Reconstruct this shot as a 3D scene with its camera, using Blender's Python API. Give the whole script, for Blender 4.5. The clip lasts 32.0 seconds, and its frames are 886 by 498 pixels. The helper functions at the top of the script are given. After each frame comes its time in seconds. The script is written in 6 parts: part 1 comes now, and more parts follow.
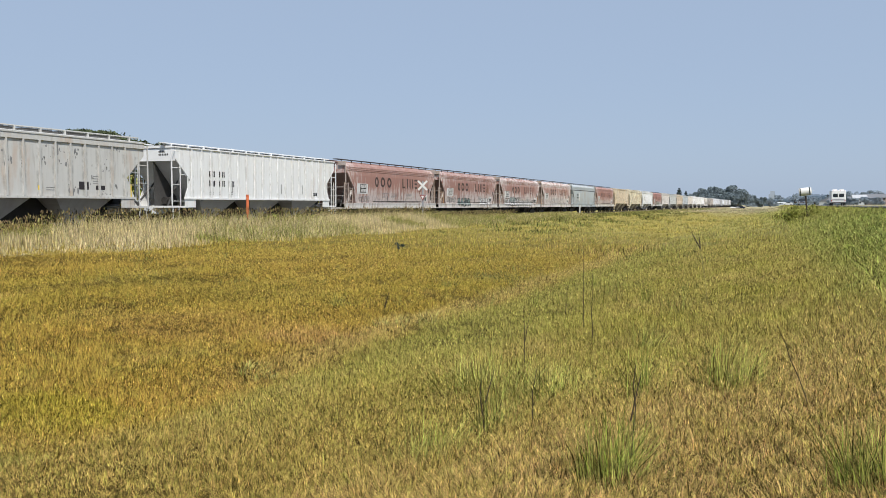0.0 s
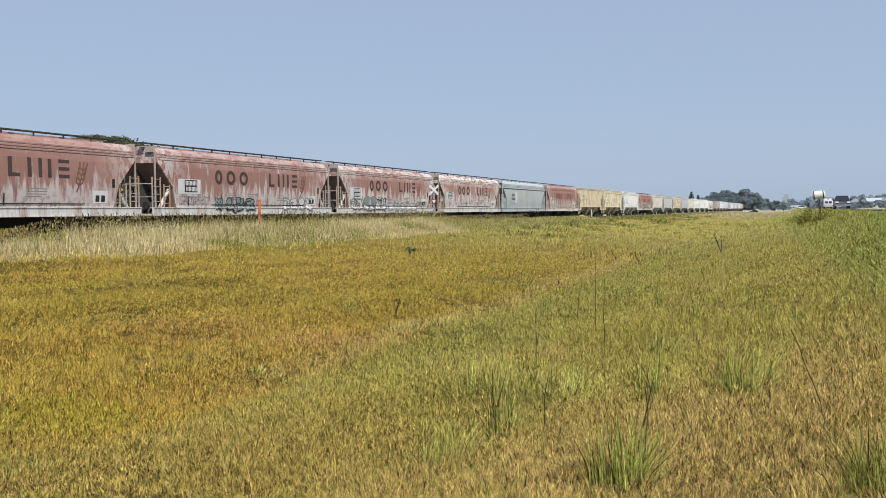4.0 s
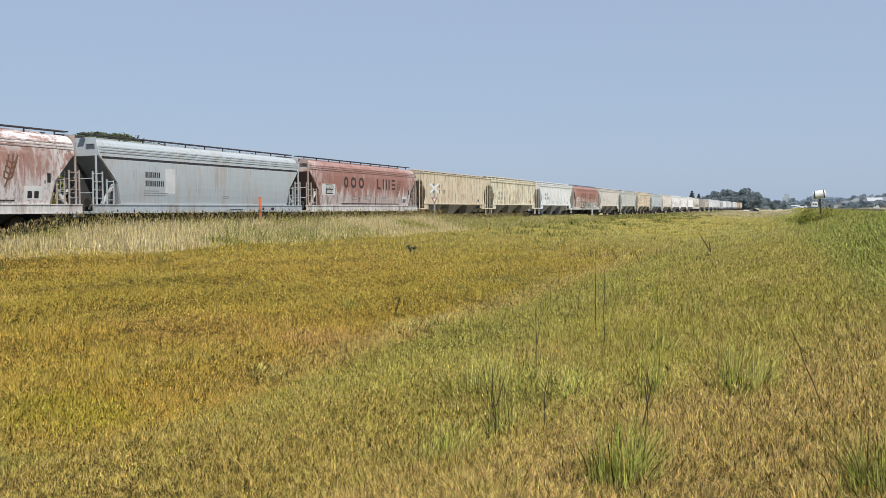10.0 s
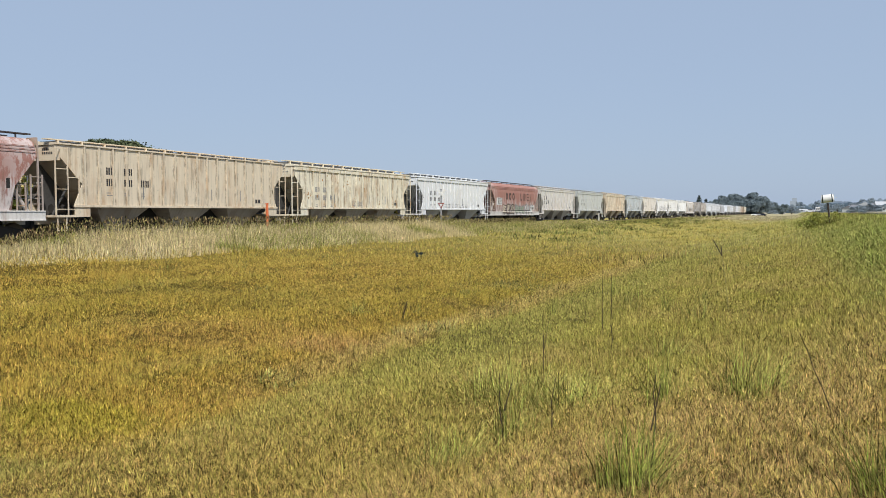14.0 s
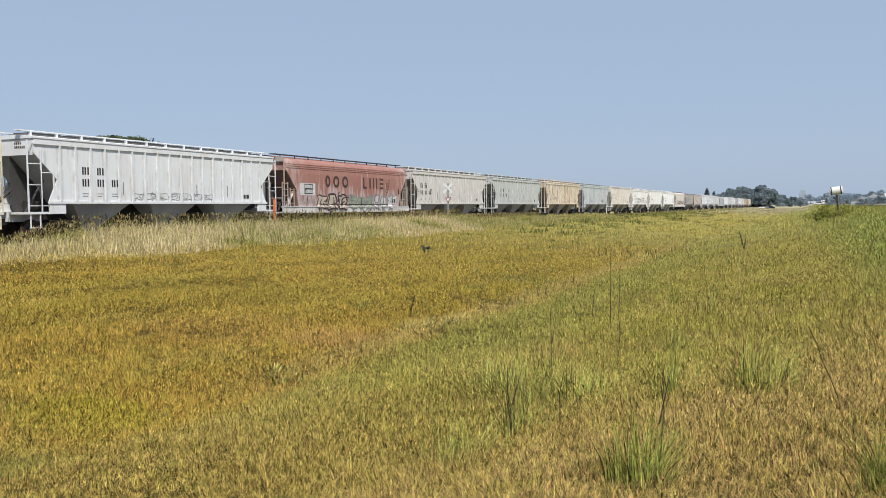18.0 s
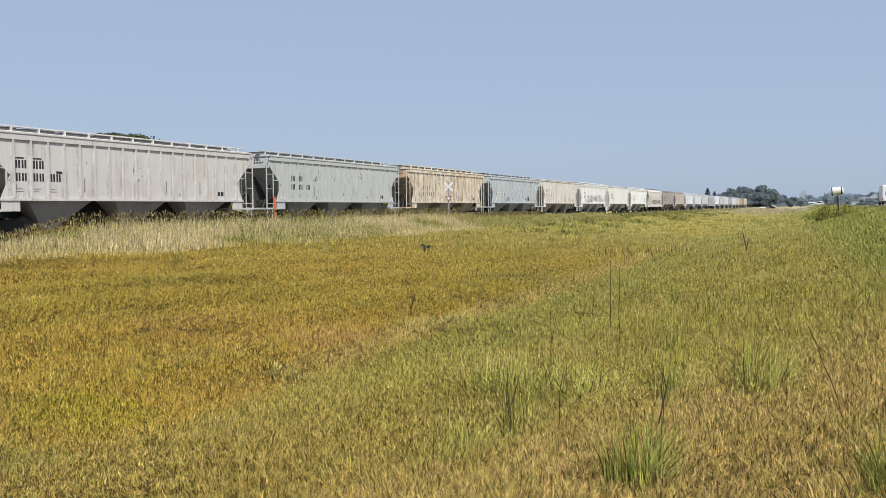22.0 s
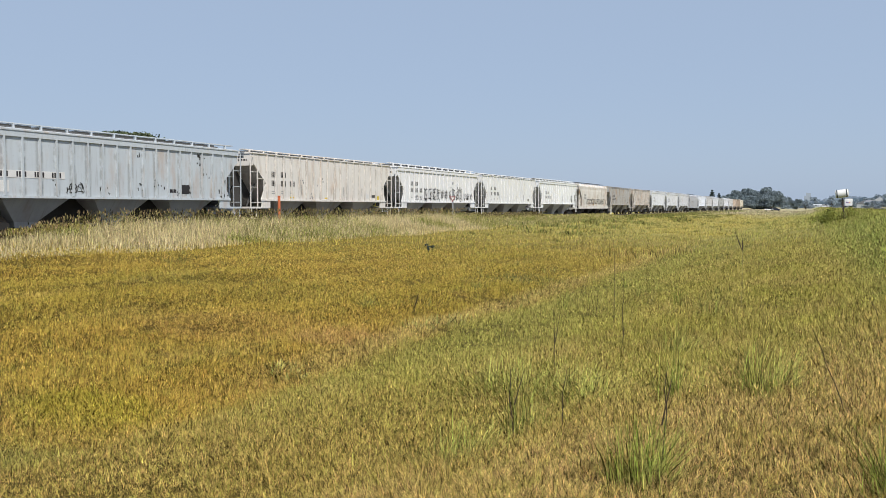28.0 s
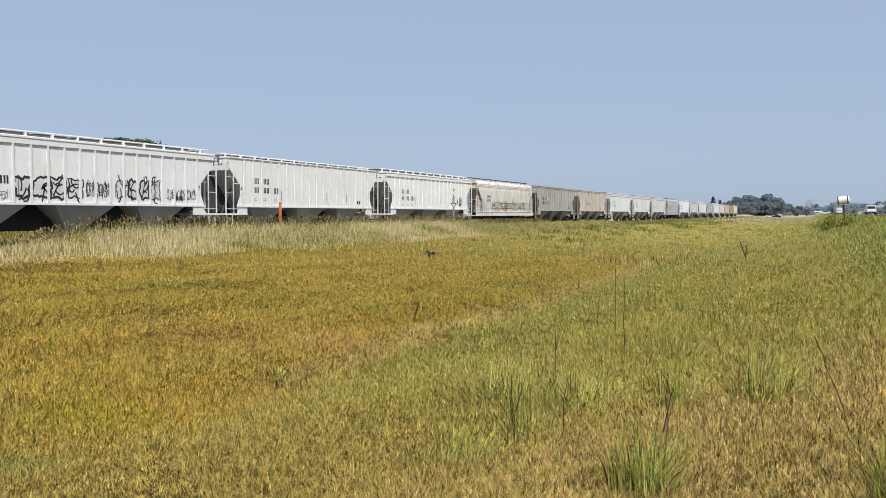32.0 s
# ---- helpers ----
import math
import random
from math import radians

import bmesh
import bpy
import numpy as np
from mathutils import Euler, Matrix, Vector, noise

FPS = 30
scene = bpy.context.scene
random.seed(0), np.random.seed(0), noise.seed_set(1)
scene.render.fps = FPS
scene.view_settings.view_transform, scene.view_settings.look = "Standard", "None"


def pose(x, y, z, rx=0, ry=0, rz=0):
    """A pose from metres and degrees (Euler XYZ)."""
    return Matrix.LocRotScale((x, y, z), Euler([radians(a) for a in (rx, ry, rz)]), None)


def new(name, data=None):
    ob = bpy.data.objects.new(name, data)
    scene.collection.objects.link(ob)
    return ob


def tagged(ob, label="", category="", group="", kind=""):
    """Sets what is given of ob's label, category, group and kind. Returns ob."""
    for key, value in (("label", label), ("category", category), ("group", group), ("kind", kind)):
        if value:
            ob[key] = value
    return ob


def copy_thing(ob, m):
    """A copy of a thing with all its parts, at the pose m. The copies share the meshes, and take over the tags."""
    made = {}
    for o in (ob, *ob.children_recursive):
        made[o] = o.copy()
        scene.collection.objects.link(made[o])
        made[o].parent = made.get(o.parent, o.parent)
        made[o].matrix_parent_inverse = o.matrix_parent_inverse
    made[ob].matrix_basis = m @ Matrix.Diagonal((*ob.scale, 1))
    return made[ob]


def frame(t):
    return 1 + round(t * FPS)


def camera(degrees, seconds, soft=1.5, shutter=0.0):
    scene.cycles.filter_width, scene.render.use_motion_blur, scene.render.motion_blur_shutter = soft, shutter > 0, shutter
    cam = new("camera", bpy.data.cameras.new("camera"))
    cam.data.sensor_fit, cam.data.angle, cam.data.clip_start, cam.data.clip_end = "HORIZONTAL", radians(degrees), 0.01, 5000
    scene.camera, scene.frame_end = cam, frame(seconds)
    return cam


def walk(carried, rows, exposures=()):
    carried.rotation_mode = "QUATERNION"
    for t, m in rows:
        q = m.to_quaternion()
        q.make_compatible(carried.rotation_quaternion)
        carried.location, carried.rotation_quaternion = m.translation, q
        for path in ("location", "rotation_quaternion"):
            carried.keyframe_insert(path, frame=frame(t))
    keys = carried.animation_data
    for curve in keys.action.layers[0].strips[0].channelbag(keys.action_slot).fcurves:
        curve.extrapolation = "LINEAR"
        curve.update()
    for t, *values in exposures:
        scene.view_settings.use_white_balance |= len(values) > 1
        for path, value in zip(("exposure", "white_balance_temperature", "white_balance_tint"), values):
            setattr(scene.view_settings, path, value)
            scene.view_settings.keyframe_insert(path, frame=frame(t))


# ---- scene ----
# Camera: hand-held on the road bank, turning a little, eye 1.3 m above the rails.
EYE = (0.0, 0.0, 1.3)
cam = camera(58.5, 32.0, soft=0.65)
VIEWS = (
    # seconds, turn to the left of the track's direction, tilt, lean (degrees)
    (0, 22.780, -3.184, -0.004), (0.5, 22.864, -3.244, -0.109), (1, 22.978, -3.225, -0.150), (1.5, 23.044, -3.113, -0.192),
    (2, 22.993, -2.916, -0.049), (2.5, 23.114, -2.802, 0.008), (3, 23.385, -2.781, 0.012), (3.5, 23.497, -2.878, -0.131),
    (5.5, 23.955, -2.788, 0.052), (6, 24.035, -2.709, 0.055), (6.5, 24.161, -2.767, 0.047), (7, 24.053, -2.904, 0.033),
    (7.5, 23.907, -2.979, 0.079), (8, 23.913, -2.972, 0.073), (8.5, 23.902, -2.908, 0.043), (9, 23.893, -2.945, 0.035),
    (9.5, 23.949, -3.008, 0.072), (10, 23.631, -2.993, 0.035), (10.5, 23.608, -2.898, 0.086), (11, 23.764, -2.827, 0.161),
    (11.5, 23.870, -2.852, 0.035), (12, 24.192, -2.840, 0.055), (12.5, 24.289, -2.765, 0.040), (13, 24.044, -2.581, 0.192),
    (13.5, 24.025, -2.544, -0.047), (14, 24.120, -2.603, -0.155), (14.5, 24.193, -2.609, -0.051), (16.5, 24.306, -2.755, -0.142),
    (17, 24.412, -2.920, -0.252), (17.5, 24.458, -2.983, -0.333), (18, 24.645, -3.000, -0.477), (18.5, 24.663, -3.148, -0.617),
    (19, 24.575, -3.233, -0.563), (19.5, 24.383, -3.290, -0.495), (20, 24.366, -3.169, -0.425), (20.5, 24.455, -3.052, -0.393),
    (21, 24.755, -3.067, -0.361), (21.5, 24.730, -3.024, -0.240), (22, 24.666, -3.089, -0.243), (22.5, 24.647, -3.128, -0.334),
    (23, 24.667, -3.170, -0.350), (23.5, 24.798, -3.286, -0.441), (24, 24.874, -3.430, -0.674), (24.5, 24.867, -3.576, -0.745),
    (25, 24.807, -3.596, -0.587), (25.5, 24.742, -3.605, -0.475), (27.5, 24.933, -3.207, -0.141), (28, 24.941, -3.083, 0.118),
    (28.5, 24.852, -2.842, 0.064), (29, 24.835, -2.707, 0.027), (29.5, 24.783, -2.485, 0.288), (30, 24.637, -2.462, 0.287),
    (30.5, 24.751, -2.574, 0.238), (31, 24.817, -2.645, 0.167), (31.5, 24.918, -2.636, 0.102), (32, 25.013, -2.605, 0.120),
)
walk(cam, [(t, Matrix.Translation(EYE) @ pose(0, 0, 0, 0, 0, turn) @ pose(0, 0, 0, 90 + tilt) @ pose(0, 0, 0, 0, 0, lean))
           for t, turn, tilt, lean in VIEWS])

# ---- sky and sun ----
SUN_AZ, SUN_EL = 136.0, 53.0   # degrees clockwise from the track's direction, and above the horizon
world = bpy.data.worlds.new("sky")
scene.world = world
world.use_nodes = True
wn = world.node_tree.nodes
sky = wn.new("ShaderNodeTexSky")
sky.sky_type, sky.sun_disc = "NISHITA", False
sky.sun_elevation, sky.sun_rotation = radians(SUN_EL), radians(SUN_AZ)
sky.air_density, sky.dust_density, sky.ozone_density, sky.altitude = 1.0, 1.5, 1.5, 300
wn["Background"].inputs["Strength"].default_value = 0.122
haze = wn.new("ShaderNodeMix")   # summer haze: evens the sky out
haze.data_type = "RGBA"
haze.inputs[0].default_value = 0.84
haze.inputs[7].default_value = (3.24, 4.10, 5.52, 1)
world.node_tree.links.new(sky.outputs[0], haze.inputs[6])
world.node_tree.links.new(haze.outputs[2], wn["Background"].inputs["Color"])
sun = new("sun", bpy.data.lights.new("sun", "SUN"))
sun.data.energy, sun.data.angle, sun.data.color = 4.7, radians(0.6), (1.0, 0.95, 0.87)
to_sun = Vector((math.sin(radians(SUN_AZ)) * math.cos(radians(SUN_EL)), math.cos(radians(SUN_AZ)) * math.cos(radians(SUN_EL)), math.sin(radians(SUN_EL))))
sun.matrix_world = to_sun.to_track_quat("Z", "Y").to_matrix().to_4x4()
scene.view_settings.exposure = 0.0

# ---- materials ----


class Nodes:
    """A small shorthand for one material's node tree."""

    def __init__(self, name, rough=0.6, metal=0.0, spec=0.3):
        self.mat = bpy.data.materials.new(name)
        self.mat.use_nodes = True
        self.t = self.mat.node_tree
        self.b = self.t.nodes["Principled BSDF"]
        self.b.inputs["Roughness"].default_value = rough
        self.b.inputs["Metallic"].default_value = metal
        self.b.inputs["Specular IOR Level"].default_value = spec

    def put(self, socket, value):
        if isinstance(value, bpy.types.NodeSocket):
            self.t.links.new(value, socket)
        elif isinstance(value, (tuple, list)) and len(value) == 3 and socket.type == "RGBA":
            socket.default_value = (*value, 1)
        else:
            socket.default_value = value

    def coords(self, which="Object", scale=(1, 1, 1), offset=None):
        if which == "Position":
            out = self.t.nodes.new("ShaderNodeNewGeometry").outputs["Position"]
        else:
            out = self.t.nodes.new("ShaderNodeTexCoord").outputs[which]
        m = self.t.nodes.new("ShaderNodeMapping")
        self.put(m.inputs["Vector"], out)
        m.inputs["Scale"].default_value = scale
        if offset is not None:
            c = self.t.nodes.new("ShaderNodeCombineXYZ")
            for k in "XYZ":
                self.put(c.inputs[k], self.math("MULTIPLY", offset, 37.0))
            self.put(m.inputs["Location"], c.outputs[0])
        return m.outputs[0]

    def noise(self, vec, scale, detail=4, rough=0.6):
        n = self.t.nodes.new("ShaderNodeTexNoise")
        self.put(n.inputs["Vector"], vec)
        n.inputs["Scale"].default_value, n.inputs["Detail"].default_value, n.inputs["Roughness"].default_value = scale, detail, rough
        return n.outputs["Fac"]

    def span(self, v, lo, hi, a=0.0, b=1.0):
        n = self.t.nodes.new("ShaderNodeMapRange")
        self.put(n.inputs["Value"], v)
        for key, x in (("From Min", lo), ("From Max", hi), ("To Min", a), ("To Max", b)):
            n.inputs[key].default_value = x
        return n.outputs[0]

    def math(self, op, a, b=0.0):
        n = self.t.nodes.new("ShaderNodeMath")
        n.operation = op
        self.put(n.inputs[0], a)
        self.put(n.inputs[1], b)
        return n.outputs[0]

    def mix(self, fac, a, b, kind="MIX"):
        n = self.t.nodes.new("ShaderNodeMix")
        n.data_type, n.blend_type = "RGBA", kind
        self.put(n.inputs[0], fac)
        self.put(n.inputs[6], a)
        self.put(n.inputs[7], b)
        return n.outputs[2]

    def axis(self, vec, k):
        n = self.t.nodes.new("ShaderNodeSeparateXYZ")
        self.put(n.inputs[0], vec)
        return n.outputs[k]

    def info(self, key):
        return self.t.nodes.new("ShaderNodeObjectInfo").outputs[key]

    def bump(self, h, strength=0.3, dist=0.01):
        n = self.t.nodes.new("ShaderNodeBump")
        self.put(n.inputs["Height"], h)
        n.inputs["Strength"].default_value, n.inputs["Distance"].default_value = strength, dist
        self.put(self.b.inputs["Normal"], n.outputs[0])

    def done(self, colour):
        self.put(self.b.inputs["Base Color"], colour)
        return self.mat


def plain(name, colour, rough=0.6, metal=0.0, vary=0.25, scale=6.0):
    """A worn surface of one colour: grain and stains on it."""
    n = Nodes(name, rough, metal)
    v = n.coords("Object")
    stain = n.span(n.noise(v, scale * 0.3, 5), 0.3, 0.7)
    grain = n.span(n.noise(v, scale * 6, 3), 0.3, 0.7)
    dark = tuple(c * (1 - vary) for c in colour)
    light = tuple(min(1, c * (1 + vary * 0.5)) for c in colour)
    n.bump(grain, 0.15, 0.004)
    return n.done(n.mix(n.math("MULTIPLY", n.math("ADD", stain, grain), 0.5), dark, light))


def car_paint(name, streaks=0.5, rust=(0.42, 0.22, 0.08), grime=(0.20, 0.19, 0.17), salt=False, dust_shade=0.0, seams=False):
    """Old car paint in the part's own colour (alpha: how worn), with vertical streaks of rust and grime; salt: whitened towards the sill."""
    n = Nodes(name, 0.55, 0.0, 0.3)
    seed = n.info("Random")
    paint, worn = n.info("Color"), n.info("Alpha")
    tall = n.coords("Object", (1.0, 2.2, 0.45), seed)
    fine = n.coords("Object", (1.0, 7.0, 0.35), seed)
    blot = n.coords("Object", (1, 1, 1), seed)
    run = n.noise(tall, 1.0, 6, 0.62)
    run2 = n.noise(fine, 1.0, 4, 0.6)
    patch = n.noise(blot, 0.35, 5, 0.6)
    col = n.mix(n.math("MULTIPLY", n.span(run2, 0.42, 0.75), n.math("MULTIPLY", worn, 0.38)), paint, grime)
    many = n.math("MULTIPLY", n.span(run, 0.47, 0.64), n.span(patch, 0.44, 0.60))
    col = n.mix(n.math("MULTIPLY", many, n.math("MULTIPLY", worn, streaks * 1.9)), col, rust)
    thin = n.noise(n.coords("Object", (1.0, 9.0, 0.5), seed), 1.0, 3, 0.55)
    lines = n.math("MULTIPLY", n.span(thin, 0.57, 0.64), n.span(n.noise(blot, 0.8, 3), 0.40, 0.58))
    col = n.mix(n.math("MULTIPLY", lines, n.math("MULTIPLY", worn, 0.6)), col, (0.13, 0.09, 0.06))
    blotch = n.math("MULTIPLY", n.span(n.noise(n.coords("Object", (1, 1, 0.8), seed), 2.6, 5, 0.7), 0.52, 0.60), n.span(worn, 0.75, 1.0))
    col = n.mix(n.math("MULTIPLY", blotch, 0.38), col, tuple(0.55 * a + 0.45 * b for a, b in zip(rust, grime)))
    col = n.mix(n.math("MULTIPLY", n.span(n.noise(blot, 9.0, 3), 0.63, 0.72), n.math("MULTIPLY", worn, 0.5)), col, grime)
    if salt:
        z = n.axis(n.coords("Object"), 2)
        low = n.math("ADD", n.span(z, 3.15, 1.5), n.span(worn, 0.8, 1.0, 0.0, 0.16))
        ragged = n.noise(n.coords("Object", (1, 3.4, 0.55), seed), 1.0, 6, 0.7)
        edge = n.math("ADD", low, n.span(ragged, 0.25, 0.75, -0.95, 0.75))
        col = n.mix(n.math("MULTIPLY", n.span(edge, 0.18, 0.66), n.span(worn, 0.2, 0.9, 0.45, 0.92)), col, (0.70, 0.67, 0.66))
        dirt = n.math("MULTIPLY", n.span(low, 0.45, 0.95), n.span(n.noise(n.coords("Object", (1, 2.0, 1.2), seed), 2.4, 6, 0.7), 0.50, 0.58))
        col = n.mix(n.math("MULTIPLY", dirt, 0.6), col, (0.17, 0.15, 0.14))
        chips = n.noise(n.coords("Object", (1, 0.9, 2.2), seed), 1.5, 7, 0.72)
        high = n.math("MULTIPLY", n.span(z, 3.5, 4.0), n.span(chips, 0.46, 0.53))
        col = n.mix(n.math("MULTIPLY", high, n.math("POWER", worn, 3.0)), col, (0.72, 0.69, 0.68))
        y = n.axis(n.coords("Object"), 1)
        ends = n.math("MULTIPLY", n.span(n.math("ABSOLUTE", y), 5.6, 7.6), n.span(n.noise(n.coords("Object", (1, 1.6, 0.7), seed), 2.2, 6, 0.7), 0.47, 0.53))
        col = n.mix(n.math("MULTIPLY", ends, n.math("MULTIPLY", worn, 0.9)), col, (0.70, 0.68, 0.67))
        col = n.mix(n.span(patch, 0.35, 0.75, 0, 0.35), col, (0.44, 0.29, 0.25))
    if seams:
        y = n.axis(n.coords("Object"), 1)
        place = n.math("MULTIPLY", n.math("FRACT", n.math("DIVIDE", n.math("ADD", y, 6.8), 0.8)), 0.8)
        beside = n.math("MAXIMUM", n.math("MULTIPLY", n.span(place, 0.20, 0.12), n.span(place, 0.02, 0.05)), n.math("MULTIPLY", n.span(place, 0.60, 0.68), n.span(place, 0.78, 0.75)))
        ragged = n.span(n.noise(n.coords("Object", (1.0, 0.9, 0.9), seed), 1.6, 5, 0.7), 0.44, 0.58)
        col = n.mix(n.math("MULTIPLY", n.math("MULTIPLY", beside, ragged), n.span(worn, 0.05, 0.7, 0.15, 0.6)), col, (0.09, 0.075, 0.06))
    # Dust tone, deepened so the paint also carries underside shade.
    if dust_shade:
        col = n.mix(n.span(patch, 0.3, 0.7, dust_shade - 0.12, dust_shade + 0.12), col, (0.13, 0.125, 0.115))
    n.bump(n.math("ADD", patch, n.math("MULTIPLY", run2, 0.3)), 0.12, 0.02)
    n.put(n.b.inputs["Roughness"], n.span(patch, 0.3, 0.7, 0.45, 0.75))
    return n.done(col)


PAINT = car_paint("weathered car paint")
RIBBED = car_paint("weathered ribbed car paint", seams=True)
OXIDE = car_paint("faded oxide red car paint", 0.3, (0.20, 0.07, 0.05), salt=True)
SILL = car_paint("chalky sill paint", 0.5, (0.25, 0.14, 0.09))
# Grime plus the shade of car ends and roof gaps, in one colour.
SHADE_GRIME = plain("grime and shade dark paint", (0.07, 0.068, 0.066), 0.8, 0, 0.4, 3.0)
# Underside and car-end shade is mixed into this paint with the dust.
HOPPER = car_paint("dust and shade hopper paint", 0.5, dust_shade=0.58)
# Coaming darkened: shade under the running boards put into its colour.
SHADE = plain("shade grey coaming steel", (0.16, 0.16, 0.16), 0.8)
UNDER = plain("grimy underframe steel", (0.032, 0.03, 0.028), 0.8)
WHEEL = plain("brown dusty wheel steel", (0.10, 0.075, 0.055), 0.6, 0.4)
BLACK = plain("faded black lettering", (0.035, 0.032, 0.035), 0.6)
BROWN = plain("faded brown black lettering", (0.075, 0.05, 0.045), 0.65)
WHITE = plain("chalky white lettering", (0.72, 0.71, 0.69), 0.6, 0, 0.2)
GREYINK = plain("grey stencil", (0.25, 0.25, 0.25), 0.7)
OCHRE = plain("faded ochre mark", (0.40, 0.22, 0.08), 0.7)
YELLOW = plain("yellow reflector tape", (0.75, 0.55, 0.05), 0.5)
DARKWALK = plain("dark running board steel", (0.06, 0.05, 0.05), 0.7)
TEAL = plain("teal spray paint", (0.26, 0.33, 0.32), 0.6)
PEACH = plain("peach spray paint", (0.56, 0.48, 0.39), 0.6)
PALE = plain("pale spray paint", (0.66, 0.66, 0.66), 0.6)
WHEAT = plain("faded brown emblem paint", (0.20, 0.105, 0.07), 0.6)
MOSS = plain("moss green spray paint", (0.34, 0.40, 0.30), 0.6)
STEEL = plain("rail steel", (0.16, 0.11, 0.08), 0.5, 0.6)
TIE = plain("creosoted tie wood", (0.07, 0.055, 0.045), 0.85)
ORANGE = plain("faded orange marker plastic", (0.72, 0.19, 0.08), 0.7)
SIGN_WHITE = plain("white sign sheeting", (0.70, 0.70, 0.68), 0.5, 0, 0.12)
SIGN_RED = plain("red sign sheeting", (0.26, 0.08, 0.075), 0.5)
GALV = plain("galvanised steel", (0.42, 0.43, 0.44), 0.45, 0.6)
WOOD = plain("weathered grey wood", (0.20, 0.17, 0.14), 0.85)
RUBBER = plain("tyre rubber", (0.03, 0.03, 0.03), 0.8)
GLASS = plain("dark vehicle glass", (0.03, 0.035, 0.04), 0.08)
NAVY = plain("dark blue car paint", (0.025, 0.03, 0.05), 0.25)
VAN = plain("white van paint", (0.78, 0.78, 0.78), 0.3, 0, 0.1)
CHROME = plain("chrome trim", (0.6, 0.6, 0.62), 0.2, 0.9)
PURPLE = plain("purple marking", (0.10, 0.04, 0.22), 0.4)
HOTORANGE = plain("orange marking", (0.80, 0.22, 0.02), 0.4)
LAMP_RED = plain("red lamp lens", (0.40, 0.02, 0.02), 0.2)
LAMP_CLEAR = plain("clear lamp lens", (0.7, 0.7, 0.68), 0.15)
BARK = plain("bark", (0.10, 0.08, 0.06), 0.9)


def leaf_mat(name, a, b):
    n = Nodes(name, 0.8, 0, 0.06)
    r = n.t.nodes.new("ShaderNodeNewGeometry").outputs["Random Per Island"]
    big = n.span(n.noise(n.coords("Position"), 0.4, 3), 0.3, 0.7)
    return n.done(n.mix(n.math("MULTIPLY", n.math("ADD", r, big), 0.5), a, b))


LEAF = leaf_mat("broad leaves", (0.06, 0.08, 0.045), (0.13, 0.15, 0.08))
# Haze of the distance is put into these two leaf colours.
LEAF_FAR = leaf_mat("haze-blue far leaves", (0.165, 0.205, 0.225), (0.195, 0.24, 0.255))
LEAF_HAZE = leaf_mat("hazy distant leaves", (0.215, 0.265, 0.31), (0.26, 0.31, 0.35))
# The needles' grey-blue cast carries some distance haze too.
NEEDLE = leaf_mat("spruce needles", (0.035, 0.05, 0.05), (0.06, 0.08, 0.075))


def spot(n, x, y, cx, cy, rx, ry, rag, soft=0.5):
    """1 inside a ragged patch of the meadow, 0 outside."""
    dx, dy = n.math("DIVIDE", n.math("ADD", x, -cx), rx), n.math("DIVIDE", n.math("ADD", y, -cy), ry)
    d = n.math("ADD", n.math("MULTIPLY", dx, dx), n.math("MULTIPLY", dy, dy))
    return n.span(n.math("ADD", d, n.math("MULTIPLY", n.math("ADD", rag, -0.5), 1.8)), 1.0, 1.0 - soft)


